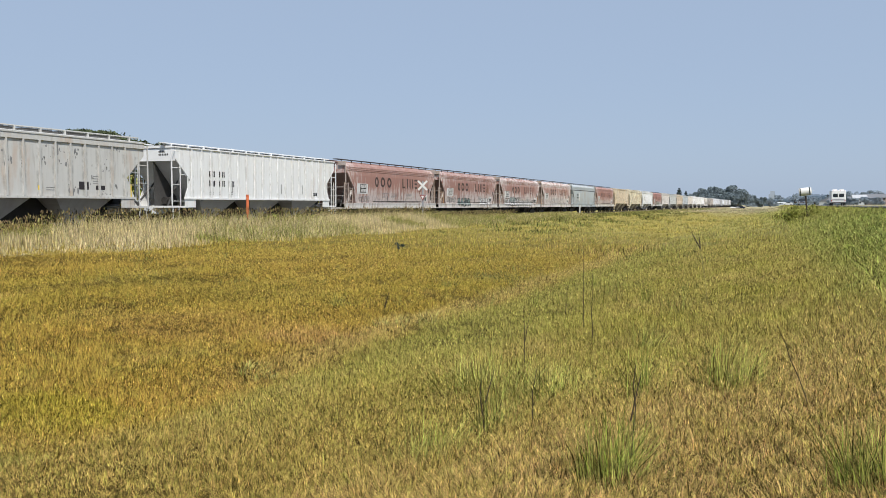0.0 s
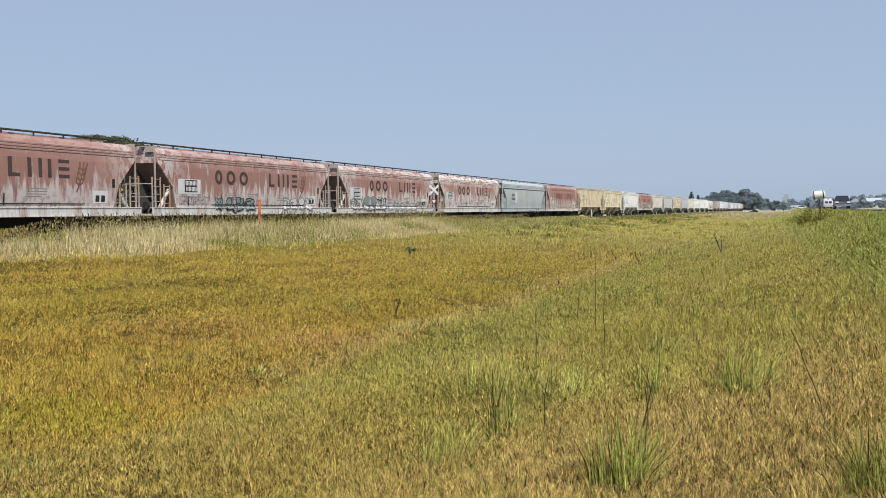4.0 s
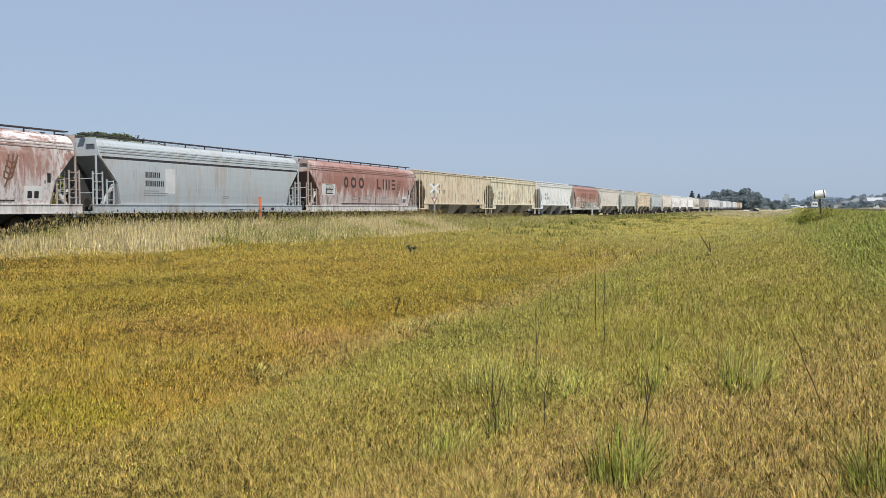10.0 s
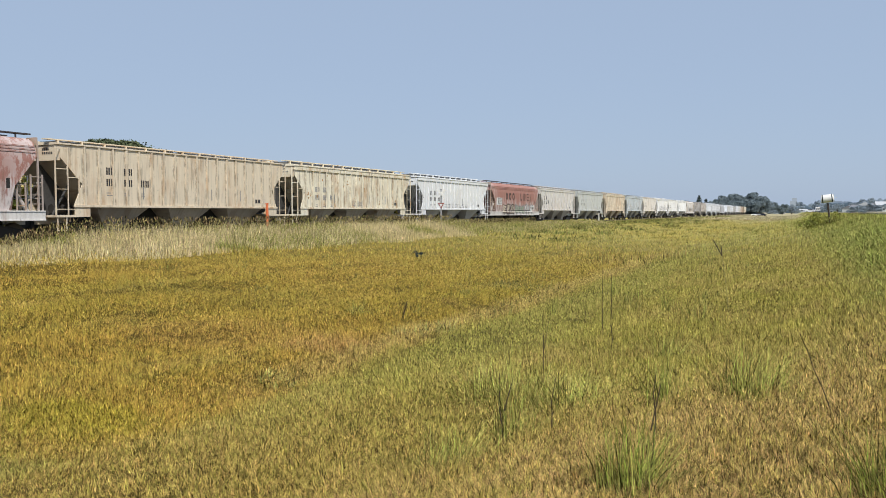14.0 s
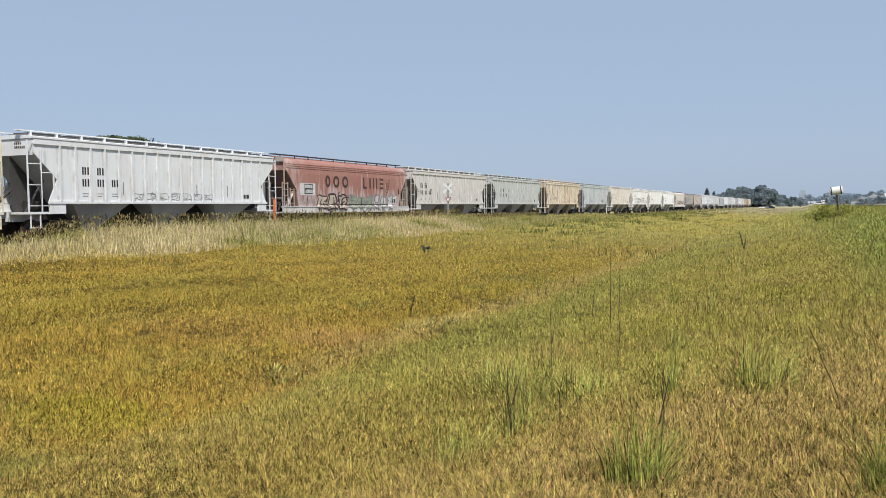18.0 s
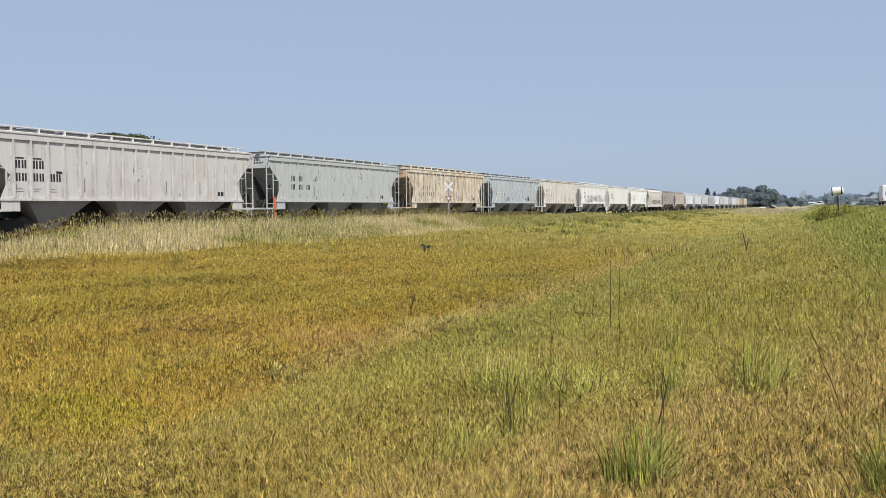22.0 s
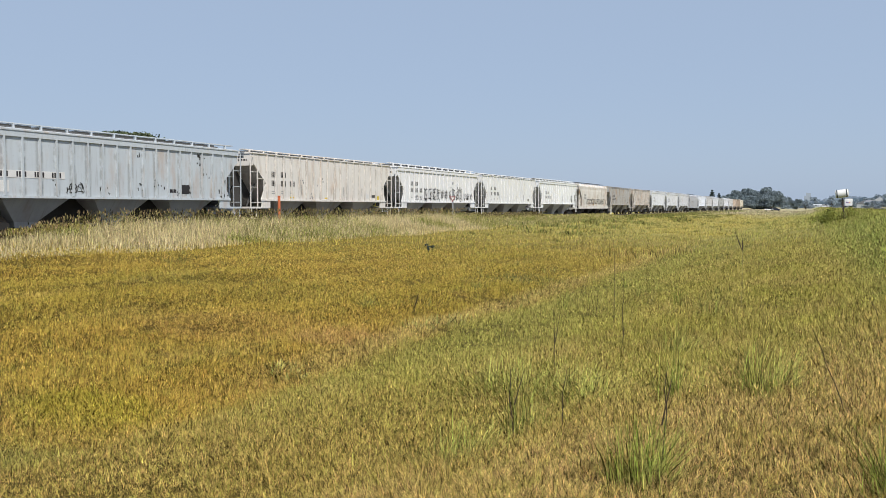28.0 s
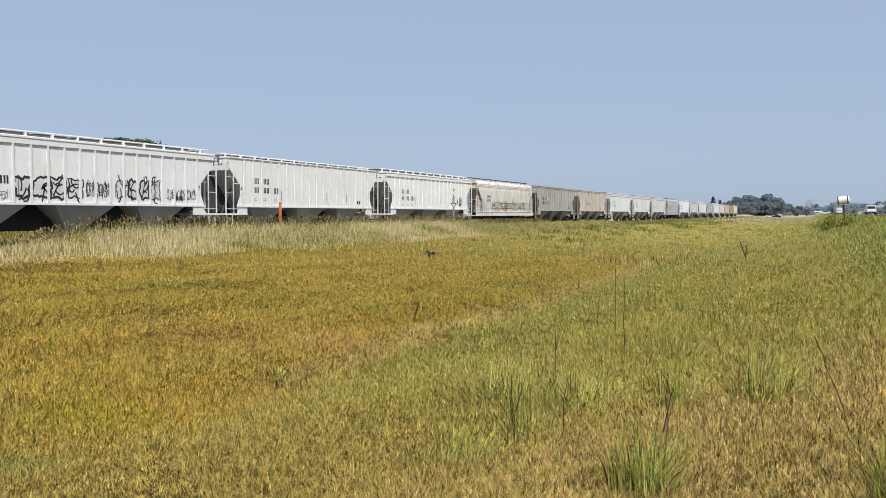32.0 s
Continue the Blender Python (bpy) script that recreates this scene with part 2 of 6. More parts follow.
def meadow_tone(n):
    """The colour that the turf has at a place: golden on the flat, green on the bank, straw and russet in patches."""
    p = n.coords("Position")
    x, y = n.axis(p, 0), n.axis(p, 1)
    big = n.noise(n.coords("Position", (1, 0.45, 0.0)), 0.16, 4, 0.55)
    mid = n.noise(n.coords("Position", (1, 0.7, 0.0)), 0.55, 4, 0.6)
    small = n.noise(n.coords("Position", (1, 1, 0.0)), 2.2, 3, 0.6)
    gold, straw = (0.585, 0.41, 0.092), (0.61, 0.455, 0.17)
    green, olive, russet = (0.47, 0.42, 0.10), (0.50, 0.385, 0.078), (0.59, 0.39, 0.12)
    flat = n.mix(n.span(big, 0.38, 0.62), olive, gold)
    flat = n.mix(n.math("MULTIPLY", n.span(mid, 0.52, 0.72), 0.8), flat, (0.60, 0.445, 0.125))
    flat = n.mix(n.math("MULTIPLY", n.span(small, 0.52, 0.62), 0.45), flat, (0.43, 0.40, 0.09))
    flat = n.mix(n.math("MULTIPLY", spot(n, x, y, -9.0, 11.0, 2.8, 1.5, mid), 0.45), flat, russet)
    flat = n.mix(n.math("MULTIPLY", spot(n, x, y, -6.8, 5.8, 1.0, 0.7, small), 0.8), flat, (0.52, 0.43, 0.07))
    flat = n.mix(n.math("MULTIPLY", spot(n, x, y, -12.5, 15.5, 4.5, 1.6, mid), 0.5), flat, (0.46, 0.37, 0.085))
    near = n.math("MULTIPLY", n.span(n.math("ADD", y, n.math("MULTIPLY", small, 2.4)), 7.0, 5.6), n.span(mid, 0.35, 0.6, 0.35, 0.9))
    flat = n.mix(near, flat, (0.51, 0.395, 0.125))
    flat = n.mix(n.math("MULTIPLY", spot(n, x, y, -5.9, 4.2, 1.1, 0.6, small), 0.7), flat, (0.38, 0.35, 0.10))
    bank = n.mix(n.span(mid, 0.36, 0.62), green, (0.53, 0.425, 0.135))
    bank = n.mix(n.math("MULTIPLY", n.span(small, 0.50, 0.60), 0.4), bank, (0.43, 0.415, 0.09))
    dry = n.math("ADD", n.math("ADD", y, n.math("MULTIPLY", x, -1.5)), n.math("MULTIPLY", n.math("ADD", mid, -0.5), 9.0))
    dry = n.math("MULTIPLY", n.span(dry, 9.8, 6.6), n.span(small, 0.30, 0.52))
    tan = n.math("MULTIPLY", n.span(n.math("ADD", y, n.math("MULTIPLY", n.math("ADD", mid, -0.5), 6.0)), 8.0, 5.2), n.span(small, 0.25, 0.55, 0.4, 0.95))
    bank = n.mix(tan, bank, (0.52, 0.40, 0.115))
    bank = n.mix(n.math("MULTIPLY", dry, 0.9), bank, straw)
    edge = n.math("ADD", x, n.math("MULTIPLY", n.math("ADD", mid, -0.5), 1.5))
    col = n.mix(n.span(edge, -5.85, -5.45), flat, bank)
    toe = n.math("MULTIPLY", n.span(edge, -6.75, -6.25), n.span(edge, -5.45, -5.80))
    toe = n.math("MULTIPLY", n.math("MULTIPLY", toe, n.span(y, 75, 35)), n.span(y, 6.5, 10.0))
    col = n.mix(n.math("MULTIPLY", toe, 0.62), col, (0.65, 0.50, 0.195))
    col = n.mix(n.math("MULTIPLY", spot(n, x, y, -6.9, 10.7, 0.9, 0.8, small), 0.6), col, (0.62, 0.40, 0.15))
    lush = n.math("MULTIPLY", n.math("MULTIPLY", n.span(edge, -5.6, -5.2), n.span(edge, -2.6, -4.0)), n.span(y, 7.5, 11.0))
    col = n.mix(n.math("MULTIPLY", lush, 0.5), col, (0.43, 0.42, 0.115))
    col = n.mix(n.span(n.math("ADD", x, n.math("MULTIPLY", y, 0.03)), 0.9, 3.0), col, (0.33, 0.40, 0.11))
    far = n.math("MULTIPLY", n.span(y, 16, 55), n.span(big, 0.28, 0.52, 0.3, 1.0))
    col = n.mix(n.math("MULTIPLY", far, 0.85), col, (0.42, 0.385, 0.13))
    # Pale far field; right of the road this tone paints distance haze.
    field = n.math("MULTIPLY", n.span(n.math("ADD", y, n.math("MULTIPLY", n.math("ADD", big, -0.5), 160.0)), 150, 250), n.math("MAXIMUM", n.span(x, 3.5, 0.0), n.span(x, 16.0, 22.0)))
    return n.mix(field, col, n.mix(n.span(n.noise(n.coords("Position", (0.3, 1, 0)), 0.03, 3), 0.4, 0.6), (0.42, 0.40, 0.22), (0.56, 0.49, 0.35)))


def grass_mat(name, fixed=None, dark=0.5, light=1.45, mixed=0.22, tuft=26.0, deep=0.5, pit=0.05):
    """Blades in the meadow's colour at their place or between two fixed ones; each blade lighter or darker, greener or drier than the next."""
    n = Nodes(name, 0.8, 0, 0.08)
    r = n.t.nodes.new("ShaderNodeNewGeometry").outputs["Random Per Island"]
    other = n.math("FRACT", n.math("MULTIPLY", r, 97.13))
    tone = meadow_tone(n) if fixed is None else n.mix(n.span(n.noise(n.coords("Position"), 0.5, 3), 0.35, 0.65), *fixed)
    # pit: near-black blades put the shade of turf gaps into the colour.
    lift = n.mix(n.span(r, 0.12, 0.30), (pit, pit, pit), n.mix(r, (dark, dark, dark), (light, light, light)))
    hue = n.mix(other, (1 - 0.6 * mixed, 1 + 0.20 * mixed, 1 - mixed), (1 + 0.6 * mixed, 1 - 0.25 * mixed, 1 + 0.8 * mixed))
    col = n.mix(1.0, n.mix(1.0, tone, lift, "MULTIPLY"), hue, "MULTIPLY")
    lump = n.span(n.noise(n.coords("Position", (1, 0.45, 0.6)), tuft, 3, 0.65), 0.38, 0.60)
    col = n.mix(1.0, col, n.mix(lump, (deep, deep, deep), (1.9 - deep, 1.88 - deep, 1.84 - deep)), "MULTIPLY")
    n.put(n.b.inputs["Base Color"], col)
    tr = n.t.nodes.new("ShaderNodeBsdfTranslucent")
    n.put(tr.inputs["Color"], col)
    m = n.t.nodes.new("ShaderNodeMixShader")
    m.inputs[0].default_value = 0.14
    n.put(m.inputs[1], n.b.outputs[0])
    n.put(m.inputs[2], tr.outputs[0])
    n.put(n.t.nodes["Material Output"].inputs["Surface"], m.outputs[0])
    return n.mat


def soil_mat():
    n = Nodes("turf and soil", 0.9, 0, 0.1)
    clod = n.noise(n.coords("Position"), 14.0, 5, 0.7)
    fine = n.noise(n.coords("Position"), 60.0, 3, 0.7)
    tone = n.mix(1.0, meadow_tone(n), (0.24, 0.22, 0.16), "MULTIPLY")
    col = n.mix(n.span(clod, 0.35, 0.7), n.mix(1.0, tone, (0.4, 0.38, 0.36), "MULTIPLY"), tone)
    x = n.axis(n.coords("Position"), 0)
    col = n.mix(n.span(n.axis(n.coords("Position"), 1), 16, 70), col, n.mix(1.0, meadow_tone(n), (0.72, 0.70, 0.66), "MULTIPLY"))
    stone = n.mix(n.span(fine, 0.3, 0.7), (0.10, 0.095, 0.09), (0.32, 0.30, 0.28))
    bed = n.math("MULTIPLY", n.span(x, -33.2, -32.8), n.span(x, -27.9, -28.3))
    n.bump(n.math("ADD", clod, fine), 0.6, 0.05)
    return n.done(n.mix(bed, col, stone))


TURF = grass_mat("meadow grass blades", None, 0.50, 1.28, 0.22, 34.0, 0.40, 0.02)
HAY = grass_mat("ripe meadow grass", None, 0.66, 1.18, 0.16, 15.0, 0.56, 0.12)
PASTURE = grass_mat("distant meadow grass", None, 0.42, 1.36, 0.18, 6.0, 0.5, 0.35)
EARS = grass_mat("ripe meadow ears", None, 0.8, 1.45, 0.15)
STRAW = grass_mat("dry straw grass", ((0.58, 0.49, 0.25), (0.70, 0.60, 0.36)), 0.60, 1.25, 0.10, 9.0, 0.62, 0.45)
RANK = grass_mat("rank green grass", ((0.36, 0.35, 0.09), (0.48, 0.43, 0.16)), 0.30, 1.35)
TUFTS = grass_mat("green tussock", ((0.34, 0.38, 0.085), (0.46, 0.45, 0.13)), 0.10, 1.6)
WEED = grass_mat("rank green weeds", ((0.30, 0.335, 0.08), (0.43, 0.42, 0.125)), 0.30, 1.45)
MARGIN = grass_mat("rank margin grass", ((0.31, 0.33, 0.085), (0.45, 0.41, 0.15)), 0.35, 1.3, 0.22, 12.0, 0.5, 0.25)
SCRUB = grass_mat("dark low scrub", ((0.18, 0.20, 0.06), (0.30, 0.30, 0.11)), 0.4, 1.4)
STALK = plain("dead dark stalk", (0.06, 0.045, 0.03), 0.8)
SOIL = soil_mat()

# ---- mesh helpers ----


def part(name, bm, mat, parent=None, label=""):
    """Links a bmesh as one mesh object under a thing or a part."""
    me = bpy.data.meshes.new(name)
    bmesh.ops.recalc_face_normals(bm, faces=bm.faces)
    bm.to_mesh(me)
    bm.free()
    me.materials.append(mat)
    ob = new(name, me)
    ob.parent = parent
    return tagged(ob, label)


def box(bm, x0, x1, y0, y1, z0, z1):
    v = [bm.verts.new((x, y, z)) for x in (x0, x1) for y in (y0, y1) for z in (z0, z1)]
    for q in ((0, 1, 3, 2), (4, 6, 7, 5), (0, 4, 5, 1), (2, 3, 7, 6), (0, 2, 6, 4), (1, 5, 7, 3)):
        bm.faces.new([v[i] for i in q])


def bars(*boxes):
    bm = bmesh.new()
    for b in boxes:
        box(bm, *b)
    return bm


def prism(bm, outline, x0, x1):
    """A plate: an outline in (y, z), from x0 to x1."""
    a = [bm.verts.new((x0, y, z)) for y, z in outline]
    b = [bm.verts.new((x1, y, z)) for y, z in outline]
    n = len(a)
    bm.faces.new(a)
    bm.faces.new(b[::-1])
    for i in range(n):
        bm.faces.new((a[i], a[(i + 1) % n], b[(i + 1) % n], b[i]))


def rod(bm, p, q, r, sides=6, r2=None):
    """A round bar from p to q."""
    p, q = Vector(p), Vector(q)
    turn = (q - p).to_track_quat("Z", "Y").to_matrix()
    rings = []
    for c, rad in ((p, r), (q, r if r2 is None else r2)):
        rings.append([bm.verts.new(c + turn @ Vector((rad * math.cos(k * math.tau / sides), rad * math.sin(k * math.tau / sides), 0))) for k in range(sides)])
    for k in range(sides):
        bm.faces.new((rings[0][k], rings[0][(k + 1) % sides], rings[1][(k + 1) % sides], rings[1][k]))
    bm.faces.new(rings[0][::-1])
    bm.faces.new(rings[1])


def loft(bm, sections, closed=True):
    rows = [[bm.verts.new(p) for p in s] for s in sections]
    n = len(rows[0])
    for a, b in zip(rows, rows[1:]):
        for i in range(n if closed else n - 1):
            bm.faces.new((a[i], a[(i + 1) % n], b[(i + 1) % n], b[i]))
    if closed:
        bm.faces.new(rows[0][::-1])
        bm.faces.new(rows[-1])


def raw_mesh(name, verts, faces, mat):
    """A big mesh from arrays; faces: list of (k, n) index arrays."""
    me = bpy.data.meshes.new(name)
    verts = np.asarray(verts, dtype=np.float32)
    me.vertices.add(len(verts))
    me.vertices.foreach_set("co", verts.ravel())
    idx = np.concatenate([f.ravel() for f in faces]).astype(np.int32)
    size = np.concatenate([np.full(len(f), f.shape[1]) for f in faces])
    me.loops.add(len(idx))
    me.loops.foreach_set("vertex_index", idx)
    me.polygons.add(len(size))
    me.polygons.foreach_set("loop_start", np.concatenate([[0], np.cumsum(size)[:-1]]).astype(np.int32))
    me.update(calc_edges=True)
    me.materials.append(mat)
    return me

# ---- ground ----


SECTION_X = np.array([-3000, -60, -42, -39, -35.5, -33, -32.4, -28.6, -27.9, -26.5, -24, -20, -9, -6.0, -5.0, -3, 0, 2, 4, 4.7, 12.8, 15, 18, 30, 45, 3000.0])
SECTION_Z = np.array([-0.6, -0.6, 0.5, 0.75, -0.45, -0.3, -0.22, -0.22, -0.27, -0.12, -0.29, -0.55, -0.80, -0.88, -0.82, -0.62, -0.2, 0.42, 1.05, 1.13, 1.13, 0.7, 0.1, 0.0, 1.4, 1.4])


def ground_z(x, y):
    """Height of the ground: road bank, ditch, meadow, track bed."""
    x, y = np.asarray(x, float), np.asarray(y, float)
    z = np.interp(x, SECTION_X, SECTION_Z)
    wave = 0.06 * np.sin(x * 0.9 + 0.35 * y) * np.sin(0.23 * y + 1.0) + 0.04 * np.sin(1.7 * x - 0.6 * y)
    calm = np.clip((x + 27.0) / 3.0, 0, 1) * np.clip((3.0 - x) / 2.0, 0, 1)
    return z + wave * calm


gx = np.unique(np.concatenate([np.linspace(-40, 20, 181), [-42, -44, -50, 45, 50, -3000, -2000, -1200, -700, -400, -250, -150, -100, -70, -55, -46, 24, 30, 40, 60, 100, 180, 300, 600, 1200, 2000, 3000]]))
gy = np.unique(np.concatenate([np.linspace(-12, 60, 145), np.linspace(60, 200, 71), [-3000, -1500, -700, -300, -150, -80, -50, -35, -25, -18, 230, 270, 320, 400, 520, 700, 1000, 1500, 2200, 3200, 4500]]))
GX, GY = np.meshgrid(gx, gy)
gv = np.stack([GX.ravel(), GY.ravel(), ground_z(GX.ravel(), GY.ravel())], 1)
ii = np.arange(len(gx) - 1)[None, :] + np.arange(len(gy) - 1)[:, None] * len(gx)
ii = ii.ravel()
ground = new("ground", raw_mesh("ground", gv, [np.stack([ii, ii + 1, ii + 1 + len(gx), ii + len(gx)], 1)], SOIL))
ground.data.polygons.foreach_set("use_smooth", [True] * len(ground.data.polygons))
tagged(ground, "golden and green meadow ground with a ditch and banks", "ground", kind="structure")

ASPHALT = plain("worn asphalt", (0.06, 0.06, 0.062), 0.85, 0, 0.35, 3.0)
LINE = plain("road line paint", (0.6, 0.6, 0.58), 0.7)
YLINE = plain("yellow road line paint", (0.6, 0.4, 0.05), 0.7)
road = tagged(part("road", bars((4.75, 12.75, -1500, 1500, 1.0, 1.2)), ASPHALT), "grey asphalt highway on a low bank", "road", kind="structure")
part("edge_line", bars((5.0, 5.12, -1500, 1500, 1.2, 1.204)), LINE, road)
part("edge_line", bars((12.38, 12.5, -1500, 1500, 1.2, 1.204)), LINE, road)
part("centre_line", bars((8.62, 8.74, -1500, 1500, 1.2, 1.204), (8.82, 8.94, -1500, 1500, 1.2, 1.204)), YLINE, road)

TRACK_X = -30.5
track = tagged(new("railway_track"), "single railway track on weedy stone ballast", "railway track", kind="structure")
for side in (-0.76, 0.76):
    x = TRACK_X + side
    part("rail", bars((x - 0.07, x + 0.07, -900, 1800, -0.17, -0.155), (x - 0.012, x + 0.012, -900, 1800, -0.155, -0.04), (x - 0.036, x + 0.036, -900, 1800, -0.04, 0.0)), STEEL, track)

# ---- train ----
BOUNDS = (12.6, 31.0, 49.3, 66.8, 84.3, 101.8, 119.1, 136.5, 153.8, 171.0, 188.5, 206.6, 223.2, 241.1, 259.1, 277.0, 294.9, 312.0, 329.6, 346.8, 364.9, 382.4)
BOUNDS = BOUNDS + tuple(382.4 + 18.1 * k for k in range(1, 16))


def run(t):
    """How far the train has come at t seconds."""
    u = t / 32
    return 302.9 * u - 12.44 * u * u + 6.06 * u ** 3


def truck_under(car, y):
    """One four-wheel truck at y under a car."""
    frame_bm = bmesh.new()
    for s in (-1, 1):
        prism(frame_bm, [(y - 1.25, 0.38), (y - 1.25, 0.58), (y - 0.45, 0.80), (y + 0.45, 0.80), (y + 1.25, 0.58), (y + 1.25, 0.38), (y + 0.5, 0.25), (y - 0.5, 0.25)], s * 1.02 - 0.07, s * 1.02 + 0.07)
    box(frame_bm, -1.1, 1.1, y - 0.2, y + 0.2, 0.45, 0.85)
    t = part("truck_frame", frame_bm, UNDER, car)
    for dy in (-0.88, 0.88):
        for s in (-1, 1):
            bm = bmesh.new()
            rod(bm, (s * 0.70, y + dy, 0.46), (s * 0.84, y + dy, 0.46), 0.46, 20)
            rod(bm, (s * 0.66, y + dy, 0.46), (s * 0.71, y + dy, 0.46), 0.49, 20)
            part("wheel", bm, WHEEL, t)
        bm = bmesh.new()
        rod(bm, (-0.95, y + dy, 0.46), (0.95, y + dy, 0.46), 0.08, 8)
        part("axle", bm, WHEEL, t)


def ladder(car, x, ya, yb, z0, z1, steps):
    """Two upright bars with rungs between them."""
    bm = bmesh.new()
    for y in (ya, yb):
        box(bm, x - 0.025, x + 0.025, y - 0.026, y + 0.026, z0, z1)
    for k in range(steps):
        z = z0 + 0.25 + k * (z1 - z0 - 0.35) / max(1, steps - 1)
        box(bm, x - 0.018, x + 0.018, ya, yb, z - 0.016, z + 0.016)
    part("ladder", bm, PAINT, car)


def end_gear(car, s):
    """Coupler, centre sill end, brake gear at one end."""
    bm = bars((-0.12, 0.12, min(s * 8.2, s * 9.15), max(s * 8.2, s * 9.15), 0.72, 0.98))
    box(bm, -0.2, 0.2, min(s * 8.75, s * 9.0), max(s * 8.75, s * 9.0), 0.68, 1.02)
    part("coupler", bm, UNDER, car)
    bm = bmesh.new()
    rod(bm, (0.35, s * 7.6, 1.55), (0.35, s * 7.0, 1.55), 0.2, 10)
    part("brake_cylinder", bm, UNDER, car)
    bm = bmesh.new()
    rod(bm, (-0.55, s * 7.5, 1.45), (-0.55, s * 6.7, 1.45), 0.16, 10)
    part("air_reservoir", bm, UNDER, car)
    for x in (1.0, -1.0):
        bm = bmesh.new()
        rod(bm, (x * 1.1, s * 8.2, 1.2), (x * 0.75, s * 7.0, 2.6), 0.05)
        part("end_brace", bm, SHADE_GRIME, car)


def ribbed_car(stepped):
    """A covered hopper with ribbed flat sides and three bays; stepped: eaves that overhang the ribs, and a high running board."""
    car = new("hopper_car")
    top = 4.32
    outline = [(-8.05, top), (-8.05, 3.72), (-6.93, 2.62), (-7.4, 1.64), (7.4, 1.64), (6.93, 2.62), (8.05, 3.72), (8.05, top)]
    for s in (-1, 1):
        bm = bmesh.new()
        prism(bm, outline, s * 1.50, s * 1.545)
        part("side_wall", bm, RIBBED, car)
        bm = bars((min(s * 1.545, s * 1.60), max(s * 1.545, s * 1.60), -7.42, 7.42, 1.60, 1.70))
        part("side_sill", bm, PAINT, car)
        ys = np.linspace(-6.8, 6.8, 18)
        deep, half = (0.065, 0.045) if stepped else (0.04, 0.06)
        under = top - 0.26 if stepped else top - 0.02
        if stepped:
            part("top_chord", bars((min(s * 1.545, s * 1.612), max(s * 1.545, s * 1.612), -8.05, 8.05, under, top - 0.02)), PAINT, car)
        for y in ys:
            part("rib", bars((min(s * 1.545, s * (1.545 + deep)), max(s * 1.545, s * (1.545 + deep)), y - half, y + half, 1.70, under)), RIBBED, car)
    bm = bmesh.new()
    e = 1.64 if stepped else 1.60
    k = 0.7 if stepped else 0.5
    arch = [(-e, top - 0.02), (-e, top + 0.07 * k), (-1.25, top + 0.16 * k), (-0.6, top + 0.21 * k), (0.6, top + 0.21 * k), (1.25, top + 0.16 * k), (e, top + 0.07 * k), (e, top - 0.02)]
    loft(bm, [[(x, y, z) for x, z in arch] for y in (-8.1, 8.1)])
    part("roof", bm, PAINT, car)
    deck = top + (0.35 if stepped else 0.25)
    for s in (-1, 1):
        x0, x1 = sorted((s * 0.72, s * 1.02))
        board = part("running_board", bars((x0, x1, -8.3, 8.3, deck - 0.045, deck)), PAINT, car)
        for y in np.linspace(-7.7, 7.7, 13):
            part("board_support", bars((s * 0.96 - 0.06, s * 0.96 + 0.06, y - 0.035, y + 0.035, top + 0.08, deck - 0.045)), PAINT, board)
    # Dark filling below the boards, in place of the shade there.
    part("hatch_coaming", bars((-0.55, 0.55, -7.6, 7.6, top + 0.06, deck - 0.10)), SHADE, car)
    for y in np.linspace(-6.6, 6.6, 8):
        part("hatch_cover", bars((-0.5, 0.5, y - 0.78, y + 0.78, deck - 0.10, deck - 0.03)), SHADE_GRIME, car)
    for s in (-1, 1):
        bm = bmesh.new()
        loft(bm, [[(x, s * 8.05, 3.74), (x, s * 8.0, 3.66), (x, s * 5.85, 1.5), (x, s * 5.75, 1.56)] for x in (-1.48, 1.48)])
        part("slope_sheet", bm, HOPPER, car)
        part("end_wall", bars((-1.48, 1.48, min(s * 7.99, s * 8.05), max(s * 7.99, s * 8.05), 3.62, top)), PAINT, car)
        a, b = sorted((s * 6.9, s * 8.35))
        part("end_platform", bars((-1.55, 1.55, a, b, 1.16, 1.26), (-0.35, 0.35, a, b, 0.85, 1.16)), PAINT, car)
        for x in (-1.53, 1.53):
            a, b = sorted((s * 6.55, s * 7.35))
            part("bolster_plate", bars((x - 0.03, x + 0.03, a, b, 1.17, 1.62)), PAINT, car)
            ladder(car, x, s * 8.32, s * 7.70, 1.26, top - 0.1, 4)
            ladder(car, x, s * 7.70, s * 7.10, 1.26, 3.0, 2)
        for x in (-1.5, 1.5):
            a, b = sorted((s * 7.75, s * 8.25))
            part("stirrup_step", bars((x - 0.02, x + 0.02, a, a + 0.045, 0.62, 1.16), (x - 0.02, x + 0.02, b - 0.045, b, 0.62, 1.16), (x - 0.04, x + 0.04, a, b, 0.58, 0.62)), PAINT, car)
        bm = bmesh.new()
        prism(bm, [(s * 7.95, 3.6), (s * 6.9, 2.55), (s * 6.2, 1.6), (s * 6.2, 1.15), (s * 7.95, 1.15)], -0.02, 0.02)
        part("shear_plate", bm, SHADE_GRIME, car)
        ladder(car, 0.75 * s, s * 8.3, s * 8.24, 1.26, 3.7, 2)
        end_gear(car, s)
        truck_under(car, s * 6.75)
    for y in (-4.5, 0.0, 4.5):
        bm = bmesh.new()
